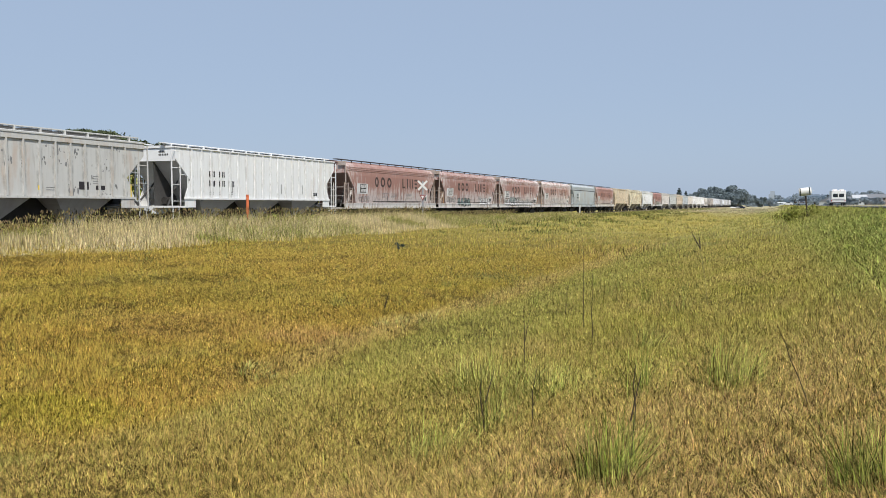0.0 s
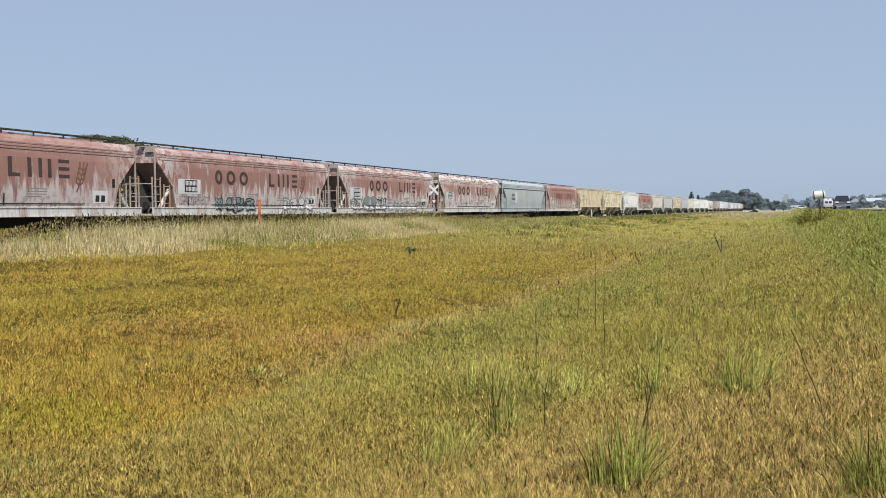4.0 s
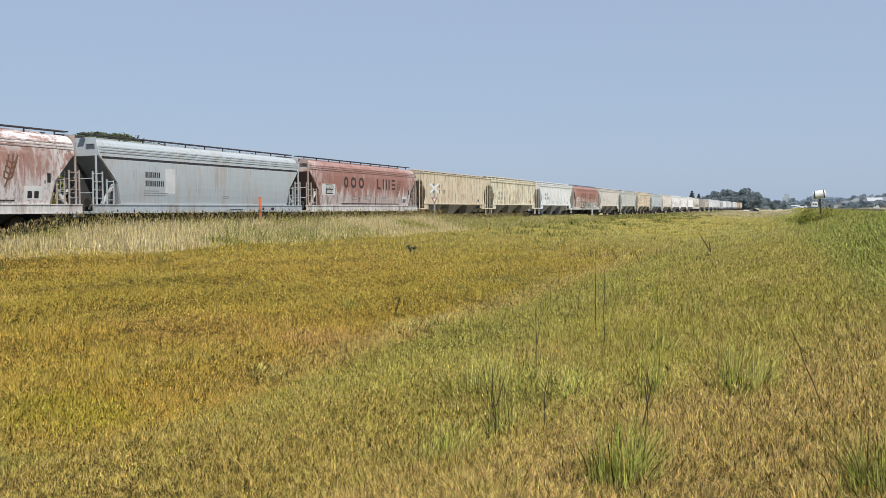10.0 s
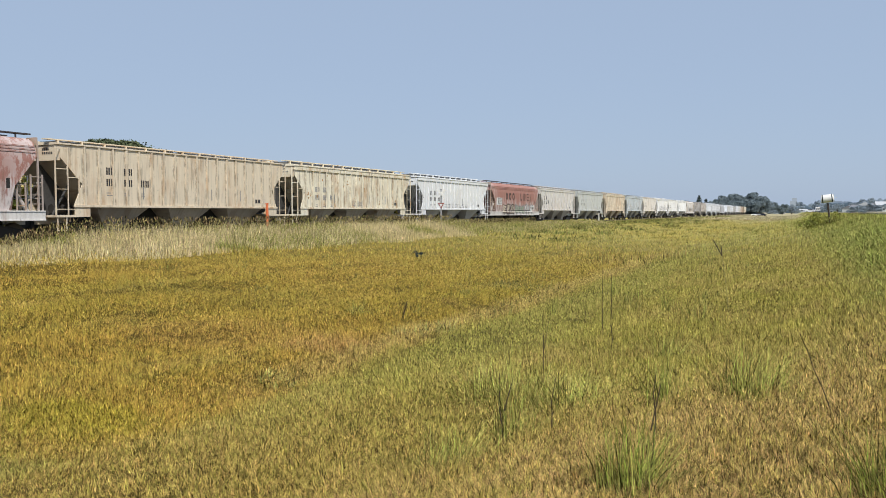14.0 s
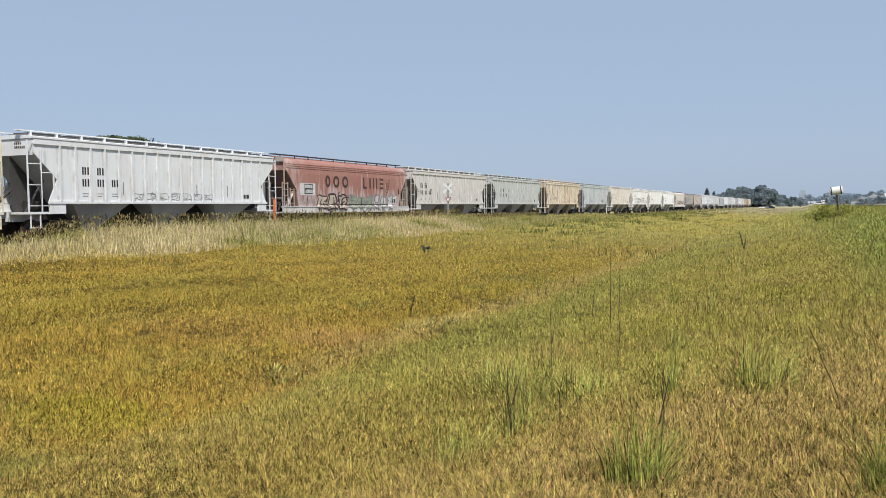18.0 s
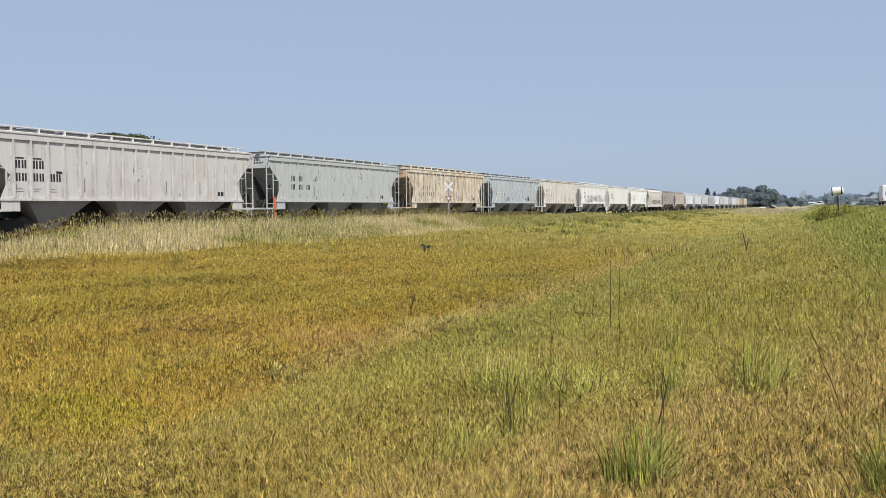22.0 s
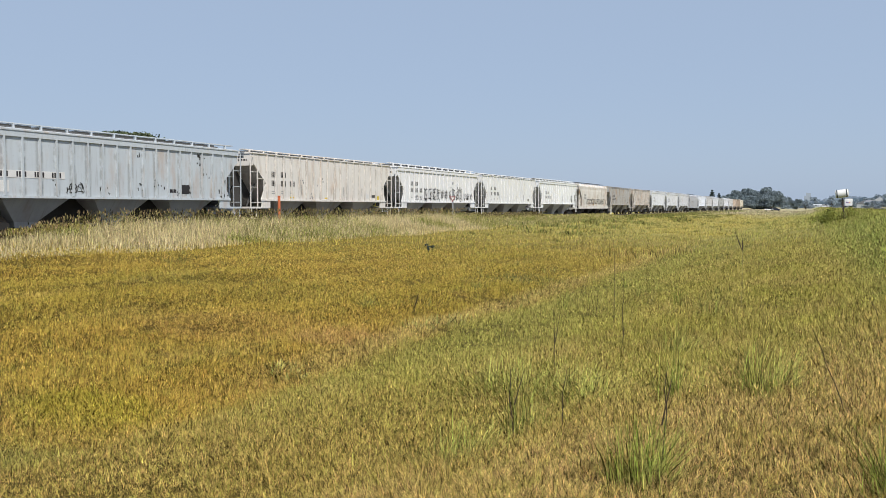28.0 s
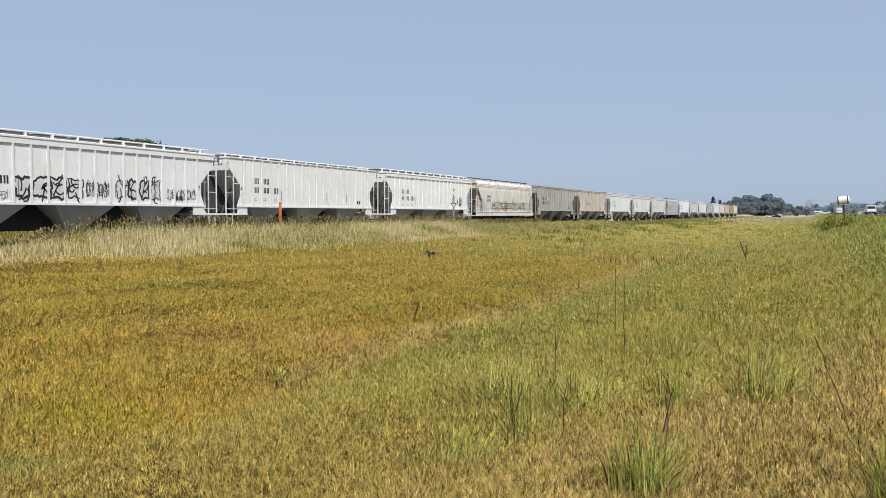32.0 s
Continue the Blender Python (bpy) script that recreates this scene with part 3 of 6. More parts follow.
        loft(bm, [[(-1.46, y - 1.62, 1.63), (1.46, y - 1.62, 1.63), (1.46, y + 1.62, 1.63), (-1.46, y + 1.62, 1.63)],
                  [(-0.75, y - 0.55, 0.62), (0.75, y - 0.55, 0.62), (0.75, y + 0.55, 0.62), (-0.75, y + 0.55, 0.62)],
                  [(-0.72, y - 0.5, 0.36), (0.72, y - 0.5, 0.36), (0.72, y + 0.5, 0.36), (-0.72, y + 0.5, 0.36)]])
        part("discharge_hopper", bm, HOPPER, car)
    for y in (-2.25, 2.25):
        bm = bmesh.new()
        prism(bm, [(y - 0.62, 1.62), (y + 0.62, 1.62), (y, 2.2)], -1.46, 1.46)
        part("cross_ridge", bm, SHADE_GRIME, car)
    # Boxes added above and below the sill stand in for bay shade.
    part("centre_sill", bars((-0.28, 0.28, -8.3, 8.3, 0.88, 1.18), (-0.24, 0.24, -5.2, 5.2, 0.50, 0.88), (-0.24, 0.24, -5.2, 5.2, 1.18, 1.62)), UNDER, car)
    return car


ROUND = ((1.40, 1.36), (1.53, 1.45), (1.575, 1.9), (1.60, 2.3), (1.61, 2.7), (1.61, 3.1), (1.60, 3.5), (1.57, 3.8), (1.50, 4.08), (1.38, 4.28), (1.15, 4.42), (0.8, 4.49), (0.4, 4.51))


def round_x(z):
    """Half width of the round-sided car at height z."""
    zs = [p[1] for p in ROUND]
    return float(np.interp(z, zs, [p[0] for p in ROUND]))


def round_end(z):
    return float(np.interp(z, [1.36, 1.75, 2.45, 3.68, 4.6], [6.75, 6.78, 6.95, 8.0, 8.0]))


def round_car(body_mat):
    """A covered hopper with smooth bulging sides, side sills and sloped ends."""
    car = new("hopper_car")
    bm = bmesh.new()
    zs = sorted({p[1] for p in ROUND} | {1.75, 2.45, 3.68})
    loft(bm, [[(-round_x(z), -round_end(z), z), (round_x(z), -round_end(z), z), (round_x(z), round_end(z), z), (-round_x(z), round_end(z), z)] for z in zs])
    body = part("tank_body", bm, body_mat, car)
    body.data.polygons.foreach_set("use_smooth", [False] * len(body.data.polygons))
    for s in (-1, 1):
        for z in (3.86, 3.98, 4.10):
            x = round_x(z)
            part("stiffening_bead", bars((min(s * (x - 0.03), s * (x + 0.035)), max(s * (x - 0.03), s * (x + 0.035)), -7.95, 7.95, z - 0.03, z + 0.03)), body_mat, car)
        bm = bmesh.new()
        prism(bm, [(-8.35, 1.05), (-8.35, 1.42), (8.35, 1.42), (8.35, 1.05)], s * 1.52, s * 1.60)
        box(bm, min(s * 1.4, s * 1.63), max(s * 1.4, s * 1.63), -8.35, 8.35, 1.40, 1.45)
        box(bm, min(s * 1.4, s * 1.63), max(s * 1.4, s * 1.63), -8.35, 8.35, 1.03, 1.07)
        part("side_sill", bm, SILL, car)
        x0, x1 = sorted((s * 0.55, s * 0.90))
        board = part("running_board", bars((x0, x1, -8.3, 8.3, 4.65, 4.70)), DARKWALK, car)
        for y in np.linspace(-7.6, 7.6, 11):
            part("board_support", bars((s * 0.86 - 0.025, s * 0.86 + 0.025, y - 0.025, y + 0.025, 4.4, 4.65)), DARKWALK, board)
    for y in np.linspace(-6.3, 6.3, 6):
        part("hatch_cover", bars((-0.38, 0.38, y - 0.95, y + 0.95, 4.50, 4.60)), body_mat, car)
    for s in (-1, 1):
        a, b = sorted((s * 7.3, s * 8.35))
        part("end_platform", bars((-1.52, 1.52, a, b, 1.02, 1.12), (-0.35, 0.35, a, b, 0.85, 1.02)), SILL, car)
        for x in (-1.5, 1.5):
            bm = bmesh.new()
            a, b = sorted((s * 8.07, s * 8.13))
            box(bm, x - 0.035, x + 0.035, a, b, 1.1, 4.2)
            box(bm, min(x, x * 0.6), max(x, x * 0.6), a, b, 4.2, 4.5)
            part("corner_post", bm, PAINT, car)
            ladder(car, x, s * 8.3, s * 7.75, 1.1, 2.95, 5)
            ladder(car, x, s * 7.5, s * 7.1, 1.4, 2.6, 3)
            bm = bmesh.new()
            rod(bm, (x * 0.9, s * 7.9, 1.12), (x * 0.9, s * 7.0, 2.35), 0.09, 8)
            part("diagonal_strut", bm, SILL, car)
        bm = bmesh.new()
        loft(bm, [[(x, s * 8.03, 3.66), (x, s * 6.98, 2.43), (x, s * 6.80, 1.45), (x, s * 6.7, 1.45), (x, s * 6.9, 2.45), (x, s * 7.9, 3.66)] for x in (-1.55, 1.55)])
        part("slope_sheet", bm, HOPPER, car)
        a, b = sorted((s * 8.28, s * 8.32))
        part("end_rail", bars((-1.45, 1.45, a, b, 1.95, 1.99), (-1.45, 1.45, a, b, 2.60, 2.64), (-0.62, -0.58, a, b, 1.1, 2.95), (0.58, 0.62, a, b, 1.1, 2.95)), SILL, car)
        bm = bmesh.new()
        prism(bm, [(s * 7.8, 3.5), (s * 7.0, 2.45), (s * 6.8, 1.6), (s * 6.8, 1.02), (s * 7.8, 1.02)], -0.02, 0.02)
        part("shear_plate", bm, SHADE_GRIME, car)
        end_gear(car, s)
        truck_under(car, s * 6.6)
    for y in (-4.3, 0.0, 4.3):
        bm = bmesh.new()
        loft(bm, [[(-1.40, y - 1.5, 1.36), (1.40, y - 1.5, 1.36), (1.40, y + 1.5, 1.36), (-1.40, y + 1.5, 1.36)],
                  [(-0.7, y - 0.5, 0.5), (0.7, y - 0.5, 0.5), (0.7, y + 0.5, 0.5), (-0.7, y + 0.5, 0.5)],
                  [(-0.7, y - 0.5, 0.32), (0.7, y - 0.5, 0.32), (0.7, y + 0.5, 0.32), (-0.7, y + 0.5, 0.32)]])
        part("discharge_hopper", bm, UNDER, car)
    # Lower box added to the sill, to keep the bay gaps dark.
    part("centre_sill", bars((-0.28, 0.28, -8.3, 8.3, 0.84, 1.04), (-0.24, 0.24, -5.0, 5.0, 0.55, 0.84)), UNDER, car)
    return car


LOW, HIGH = ribbed_car(False), ribbed_car(True)
SOO, SMOOTH = round_car(OXIDE), round_car(PAINT)
for c, w in ((LOW, "ribbed white hopper"), (HIGH, "ribbed white hopper"), (SOO, "oxide red hopper"), (SMOOTH, "smooth hopper")):
    tagged(c, w, "freight car", "cars of the train")

RED = (0.32, 0.165, 0.135)
CARS = (
    # template, paint, wear, label
    (HIGH, (0.56, 0.56, 0.54), 0.35, "weathered grey-white ribbed covered hopper car with mildewed sides"),
    (LOW, (0.80, 0.81, 0.81), 0.22, "clean white ribbed covered hopper car with three bays"),
    (SOO, RED, 0.5, "faded oxide red round-sided hopper car with dark lettering blocks"),
    (SOO, (0.32, 0.165, 0.137), 0.65, "faded red round-sided hopper car with dark graffiti along its sill"),
    (SOO, (0.345, 0.175, 0.145), 0.85, "faded red hopper car with pale blue-grey graffiti on its lower side"),
    (SOO, (0.40, 0.22, 0.18), 1.0, "chalky peeling red hopper car whitened with salt"),
    (SMOOTH, (0.44, 0.485, 0.51), 0.4, "blue-grey smooth-sided hopper car with a black stripe"),
    (SOO, (0.33, 0.15, 0.12), 0.55, "dusky red hopper car with a white number plate"),
    (LOW, (0.72, 0.62, 0.47), 0.6, "tan ribbed hopper car with dark vertical streaks"),
    (HIGH, (0.82, 0.76, 0.60), 0.85, "cream hopper car blotched with mustard stains"),
    (HIGH, (0.75, 0.765, 0.775), 0.2, "bright white ribbed hopper car, nearly clean"),
    (SOO, (0.35, 0.155, 0.12), 0.35, "brick red hopper car with coloured graffiti along the bottom"),
    (HIGH, (0.66, 0.635, 0.61), 0.30, "pale beige-grey ribbed hopper car with black lettering blocks"),
    (HIGH, (0.54, 0.56, 0.55), 0.2, "light grey ribbed hopper car with dark scuffs"),
    (HIGH, (0.82, 0.73, 0.60), 1.3, "cream hopper car with orange rust runs"),
    (HIGH, (0.53, 0.575, 0.61), 0.35, "blue-grey ribbed hopper car with a white label strip"),
    (LOW, (0.76, 0.72, 0.67), 0.4, "cream-white ribbed hopper car with yellow marks"),
    (HIGH, (0.78, 0.78, 0.78), 0.12, "white ribbed hopper car with outlined black graffiti"),
    (LOW, (0.79, 0.79, 0.78), 0.15, "white flat-roofed hopper car with black lettering blocks"),
    (HIGH, (0.79, 0.80, 0.80), 0.1, "white ribbed hopper car with grey bays"),
    (SMOOTH, (0.74, 0.71, 0.67), 0.9, "dirty white smooth-sided hopper car with graffiti"),
    (LOW, (0.45, 0.45, 0.45), 0.8, "dark grey weathered ribbed hopper car"),
    (LOW, (0.60, 0.56, 0.53), 0.7, "pinkish grey weathered hopper car"),
    (HIGH, (0.72, 0.72, 0.71), 0.2, "white ribbed hopper car"),
    (HIGH, (0.70, 0.70, 0.69), 0.25, "white ribbed hopper car"),
    (HIGH, (0.66, 0.66, 0.65), 0.3, "off-white ribbed hopper car"),
    (SMOOTH, (0.46, 0.46, 0.46), 0.4, "grey smooth-sided hopper car"),
    (LOW, (0.76, 0.77, 0.78), 0.1, "bright white hopper car"),
    (HIGH, (0.62, 0.61, 0.58), 0.3, "pale grey ribbed hopper car"),
    (HIGH, (0.70, 0.70, 0.69), 0.2, "white ribbed hopper car"),
    (LOW, (0.50, 0.50, 0.48), 0.5, "grey ribbed hopper car"),
    (HIGH, (0.72, 0.72, 0.72), 0.2, "white ribbed hopper car"),
    (HIGH, (0.66, 0.65, 0.62), 0.3, "off-white ribbed hopper car"),
    (LOW, (0.62, 0.52, 0.44), 0.5, "pinkish beige ribbed hopper car"),
    (LOW, (0.45, 0.36, 0.28), 0.6, "brownish tan ribbed hopper car"),
    (HIGH, (0.70, 0.66, 0.56), 0.3, "cream ribbed hopper car at the end of the train"),
)
TRAIN = []
used = set()
for k, (kind, paint, wear, label) in enumerate(CARS):
    mid = (BOUNDS[k] + BOUNDS[k + 1]) / 2 + 0.75
    # Far cars: distance haze is put into the paint as a blue shift.
    if 22 < k < 33:
        paint = (paint[0] * 0.95, paint[1] * 0.98, paint[2] * 1.05)
    first = kind.name not in used
    used.add(kind.name)
    car = kind if first else copy_thing(kind, pose(0, 0, 0))
    car.matrix_basis = pose(TRACK_X, mid, 0)
    tagged(car, label, "freight car", "cars of the train")
    for o in car.children_recursive:
        o.color = (*paint, min(1.0, wear))
        if kind is SOO and o.name.startswith(("ladder", "corner_post", "end_brace")):
            o.color = (0.42, 0.36, 0.33, 0.9)
        if o.active_material == SILL:
            o.color = (0.68, 0.66, 0.63, 0.8) if kind is not SMOOTH else (*paint, 0.6)
    TRAIN.append((car, mid))

# ---- marks on the cars: lettering as plain bars, plates, spray paint ----


def skin_of(kind):
    """How far out a car's near side stands, at each height; below, the sill."""
    if kind in (LOW, HIGH):
        return lambda z: 1.545
    return lambda z: 1.633 if z < 1.46 else round_x(z)


def side_patch(bm, kind, y0, y1, z0, z1, lift=0.006):
    """A thin coat on a car's near side, following its curve."""
    rows = 1 if kind in (LOW, HIGH) else 3
    zs = [z0 + (z1 - z0) * k / rows for k in range(rows + 1)]
    skin = skin_of(kind)
    a = [[bm.verts.new((skin(z) + d, y, z)) for z in zs for y in (y0, y1)] for d in (lift, lift - 0.005)]
    for k in range(rows):
        i = 2 * k
        bm.faces.new((a[0][i], a[0][i + 1], a[0][i + 3], a[0][i + 2]))
    for i, j in ((0, 1), (2 * rows, 2 * rows + 1)):
        bm.faces.new((a[0][i], a[0][j], a[1][j], a[1][i]))


def mark(car, kind, name, mat, boxes, label="", lift=0.006):
    bm = bmesh.new()
    for b in boxes:
        side_patch(bm, kind, *b, lift=lift)
    ob = part(name, bm, mat, car, label)
    if len(boxes) > 1:
        tagged(ob, kind="stuff")
    return ob


def glyphs(y, z, w, h, n, gap):
    """n character places as pairs of upright bars."""
    out = []
    for k in range(n):
        a = y + k * (w + gap)
        out += [(a, a + w * 0.40, z, z + h), (a + w * 0.60, a + w, z, z + h)]
    return out


def small_print(y, z, rows, width, rng):
    return [(y, y + width * rng.uniform(0.5, 1), z - k * 0.11, z - k * 0.11 + 0.03) for k in range(rows)]


def ribbon(bm, kind, pts, w, lift):
    """A sprayed line along points (y, z)."""
    skin = skin_of(kind)
    rows = []
    for k, (y, z) in enumerate(pts):
        p, q = pts[max(0, k - 1)], pts[min(len(pts) - 1, k + 1)]
        dy, dz = q[0] - p[0], q[1] - p[1]
        d = math.hypot(dy, dz) or 1
        ny, nz = -dz / d * w / 2, dy / d * w / 2
        rows.append([bm.verts.new((skin(z + s * nz) + lift, y + s * ny, z + s * nz)) for s in (-1, 1)])
    for a, b in zip(rows, rows[1:]):
        bm.faces.new((a[0], a[1], b[1], b[0]))


def spray(car, kind, y0, y1, z0, z1, fill, line, seed, blobs, w=0.05, lift=0.008):
    """A run of swelling sprayed shapes with dark outlines, no letters."""
    rng = random.Random(seed)
    skin = skin_of(kind)
    step = (y1 - y0) / blobs
    fills, lines = bmesh.new(), bmesh.new()
    for k in range(blobs):
        cy, cz = y0 + (k + 0.5) * step, (z0 + z1) / 2
        ry, rz = step * rng.uniform(0.48, 0.62), (z1 - z0) / 2 * rng.uniform(0.75, 1.0)
        ph, lobes = rng.uniform(0, 6), rng.choice((3, 4, 5))
        loop = []
        for i in range(25):
            a = math.tau * i / 24
            r = 0.84 + 0.11 * math.sin(lobes * a + ph) + 0.07 * math.sin(7 * a + 2 * ph) + 0.05 * math.sin(11 * a + ph)
            sq = 1 / max(abs(math.cos(a)), abs(math.sin(a))) ** 0.8
            loop.append((cy + ry * 0.86 * r * sq * math.cos(a), min(z1, max(z0, cz + rz * 0.9 * r * sq * math.sin(a)))))
        if fill is not None:
            mid = fills.verts.new((skin(cz) + lift - 0.004, cy, cz))
            last = None
            for f in (0.25, 0.5, 0.7, 0.85, 1.0):
                ring = []
                for y, z in loop[:-1]:
                    y, z = cy + (y - cy) * f, cz + (z - cz) * f
                    ring.append(fills.verts.new((skin(z) + lift - 0.003, y, z)))
                for i in range(24):
                    j = (i + 1) % 24
                    fills.faces.new((mid, ring[i], ring[j]) if last is None else (last[i], ring[i], ring[j], last[j]))
                last = ring
        ribbon(lines, kind, loop, w * rng.uniform(0.7, 1.4), lift)
        for _ in range(4):
            y, z = cy + ry * rng.uniform(-0.5, 0.5), cz + rz * rng.uniform(-0.5, 0.5)
            a, bend, stroke = rng.uniform(0, 6.3), rng.uniform(-0.6, 0.6), []
            for i in range(7):
                stroke.append((y, min(z1, max(z0, z))))
                y, z, a = y + math.cos(a) * step * 0.10, z + math.sin(a) * (z1 - z0) * 0.11, a + bend
            ribbon(lines, kind, stroke, w * 0.8, lift + 0.001)
    if fill is not None:
        tagged(part("graffiti_fill", fills, fill, car), kind="stuff")
    else:
        fills.free()
    tagged(part("graffiti_outline", lines, line, car), kind="stuff")


def scuffs(car, kind, n, seed, mat=UNDER, z0=1.8, z1=3.9):
    """Small dark scrapes and chipped spots."""
    rng = random.Random(seed)
    bm, skin = bmesh.new(), skin_of(kind)
    spots = [(rng.uniform(-7, 7), z0 + (z1 - z0) * rng.uniform(0, 1) ** 1.5) for _ in range(max(4, n // 4))]
    for _ in range(n):
        cy, cz = rng.choice(spots)
        cy, cz, w = cy + rng.gauss(0, 0.16), min(z1, max(z0, cz + rng.gauss(0, 0.16))), rng.uniform(0.02, 0.07) ** 1.0
        tall, m = rng.uniform(0.6, 2.6), rng.choice((5, 6, 7))
        ring = []
        for i in range(m):
            a, r = math.tau * i / m, w * rng.uniform(0.45, 1.1)
            z = cz + r * tall * math.sin(a)
            ring.append(bm.verts.new((skin(z) + 0.0045, cy + r * math.cos(a), z)))
        bm.faces.new(ring)
    tagged(part("scuff_marks", bm, mat, car), kind="stuff")


def red_car_marks(car, seed, letter=BROWN):
    rng = random.Random(seed)
    w, z0, z1 = 0.19, 2.70, 3.50
    for y0, y1 in ((-3.72, -3.10), (-2.76, -1.98), (-1.62, -0.84)):
        bm = bmesh.new()
        ribbon(bm, SOO, [((y0 + y1) / 2 + ((y1 - y0) / 2 - w / 2) * math.cos(a), (z0 + z1) / 2 + ((z1 - z0) / 2 - w / 2) * math.sin(a)) for a in (math.tau * k / 28 for k in range(29))], w, 0.006)
        part("lettering_ring", bm, letter, car)
    for boxes in ([(1.20, 1.39, z0, z1)], [(2.1, 2.29, z0, z1)], [(2.62, 2.80, z0, z1), (3.08, 3.26, z0, z1)], [(3.62, 4.18, z0 + d, z0 + d + 0.15) for d in (0, 0.325, 0.65)], [(1.39, 1.75, z0, z0 + 0.15)]):
        mark(car, SOO, "lettering_bar", letter, boxes)
    plate = mark(car, SOO, "number_plate", PALE, [(-6.6, -4.9, 2.15, 2.92)], "chalky grey painted panel")
    mark(plate, SOO, "plate_ground", BLACK, [(-6.12, -5.16, 2.24, 2.88)], lift=0.009)
    mark(plate, SOO, "plate_mark", WHITE, glyphs(-6.05, 2.60, 0.17, 0.23, 4, 0.045) + glyphs(-6.0, 2.29, 0.16, 0.23, 4, 0.045), lift=0.012)
    bm = bmesh.new()
    ribbon(bm, SOO, [(4.55, 2.1), (4.72, 2.5), (4.88, 2.95), (4.98, 3.45)], 0.07, 0.006)
    for k in range(4):
        gy, gz = 4.70 + 0.07 * k, 2.42 + 0.22 * k
        for side, lift in ((1, 0.007), (-1, 0.008)):
            ribbon(bm, SOO, [(gy, gz), (gy + side * 0.17, gz + 0.10), (gy + side * 0.21 + 0.06, gz + 0.36)], 0.085, lift)
    tagged(part("wheat_mark", bm, WHEAT, car, "faded brown ear of grain emblem"), kind="stuff")
    mark(car, SOO, "grab_post", UNDER, [(y, y + 0.06, 1.5, 2.02) for y in (-5.86, -1.6, 0.95)], lift=0.04)
    p = mark(car, SOO, "data_panel", WHITE, [(5.45, 6.3, 1.62, 2.2)])
    mark(p, SOO, "panel_mark", BLACK, [(5.6, 5.82, 1.68, 1.98), (5.92, 6.14, 1.68, 1.98)], lift=0.009)
    mark(car, SOO, "small_print", GREYINK, [b for y in (-2.5, -0.9, 2.0) for b in small_print(y, 2.2, 4, 1.3, rng)])
    mark(car, SOO, "side_rod", UNDER, [(-4.0, 5.0, 1.56, 1.61)], lift=0.03)
    mark(car, SOO, "end_print", UNDER, [(6.55, 6.72, 2.35, 2.75)])


def ribbed_marks(car, kind, y, z, seed, step=0.81, ink=BLACK, rows=2):
    """Owner's mark and number, split between the ribs, and the small print under them."""
    rng = random.Random(seed)
    out = []
    for k, n in enumerate((2, 2)):
        out += glyphs(y + k * step, z + 0.50, 0.21, 0.33, n, 0.07)
    for k, n in enumerate((2, 2, 2)):
        out += glyphs(y + k * step, z - 0.02, 0.21, 0.33, n, 0.07)
    mark(car, kind, "lettering", ink, out)
    mark(car, kind, "small_print", GREYINK, [b for k in range(3) for b in small_print(y + k * step, z - 0.35, rows, 0.4, rng)])
    mark(car, kind, "data_panel", BLACK, [(5.25, 5.5, 1.9, 2.12), (5.56, 5.78, 1.9, 2.12)])
    mark(car, kind, "grab_strip", GREYINK, [(yy, yy + 0.06, 2.0, 2.6) for yy in (-3.4, 1.5, 3.9)], lift=0.02)
    end = bars(*[(0.45 + 0.11 * k, 0.51 + 0.11 * k, -8.062, -8.052, z, z + 0.10) for k in range(6) for z in (3.90, 4.06) if k < 4 or z < 4])
    tagged(part("end_lettering", end, ink, car), kind="stuff")


C = [c for c, _ in TRAIN]
K = [row[0] for row in CARS]
mark(C[0], HIGH, "data_panel", BLACK, [(4.05, 4.6, 2.0, 2.36), (5.0, 5.25, 2.0, 2.2), (5.3, 5.55, 2.0, 2.2)])
mark(C[0], HIGH, "reflector", YELLOW, [(1.9, 1.96, 1.95, 2.15), (7.1, 7.2, 1.7, 2.3)], "yellow reflector strip")
mark(C[0], HIGH, "small_print", GREYINK, small_print(4.85, 2.6, 4, 0.7, random.Random(4)) + small_print(2.3, 2.05, 2, 0.6, random.Random(5)))
scuffs(C[0], HIGH, 60, 1, GREYINK)
scuffs(C[0], HIGH, 190, 101, GREYINK, 2.9, 4.2)
ribbed_marks(C[1], LOW, -5.4, 2.35, 2, 0.85)
for k in (2, 3, 4, 5, 7, 11):
    red_car_marks(C[k], k)
for k in (22, 26):
    mark(C[k], K[k], "lettering", GREYINK, glyphs(-4.0, 2.5, 0.3, 0.4, 6, 0.2))
spray(C[3], SOO, -3.8, -0.2, 1.12, 2.15, TEAL, BLACK, 31, 4, 0.07)
spray(C[3], SOO, 2.6, 6.0, 1.15, 2.25, PALE, GREYINK, 32, 4, 0.06)
spray(C[3], SOO, -6.5, -4.2, 1.5, 2.1, None, GREYINK, 33, 4, 0.04)
spray(C[4], SOO, -6.5, -1.0, 1.10, 2.30, PALE, BLACK, 41, 6, 0.07)
spray(C[4], SOO, -4.6, -2.6, 1.5, 2.36, TEAL, GREYINK, 44, 2, 0.07, 0.012)
spray(C[4], SOO, -0.7, 4.4, 1.10, 1.95, PALE, GREYINK, 42, 5, 0.06)
spray(C[4], SOO, 4.5, 6.4, 1.5, 2.0, None, BLACK, 43, 6, 0.03)
spray(C[2], SOO, -6.2, -4.6, 1.5, 2.0, None, GREYINK, 22, 4, 0.03)
scuffs(C[5], SOO, 70, 5, GREYINK, 1.6, 2.6)
mark(C[5], SOO, "small_print", GREYINK, small_print(-3.7, 2.0, 3, 2.4, random.Random(8)) + small_print(1.2, 2.0, 3, 0.9, random.Random(9)))
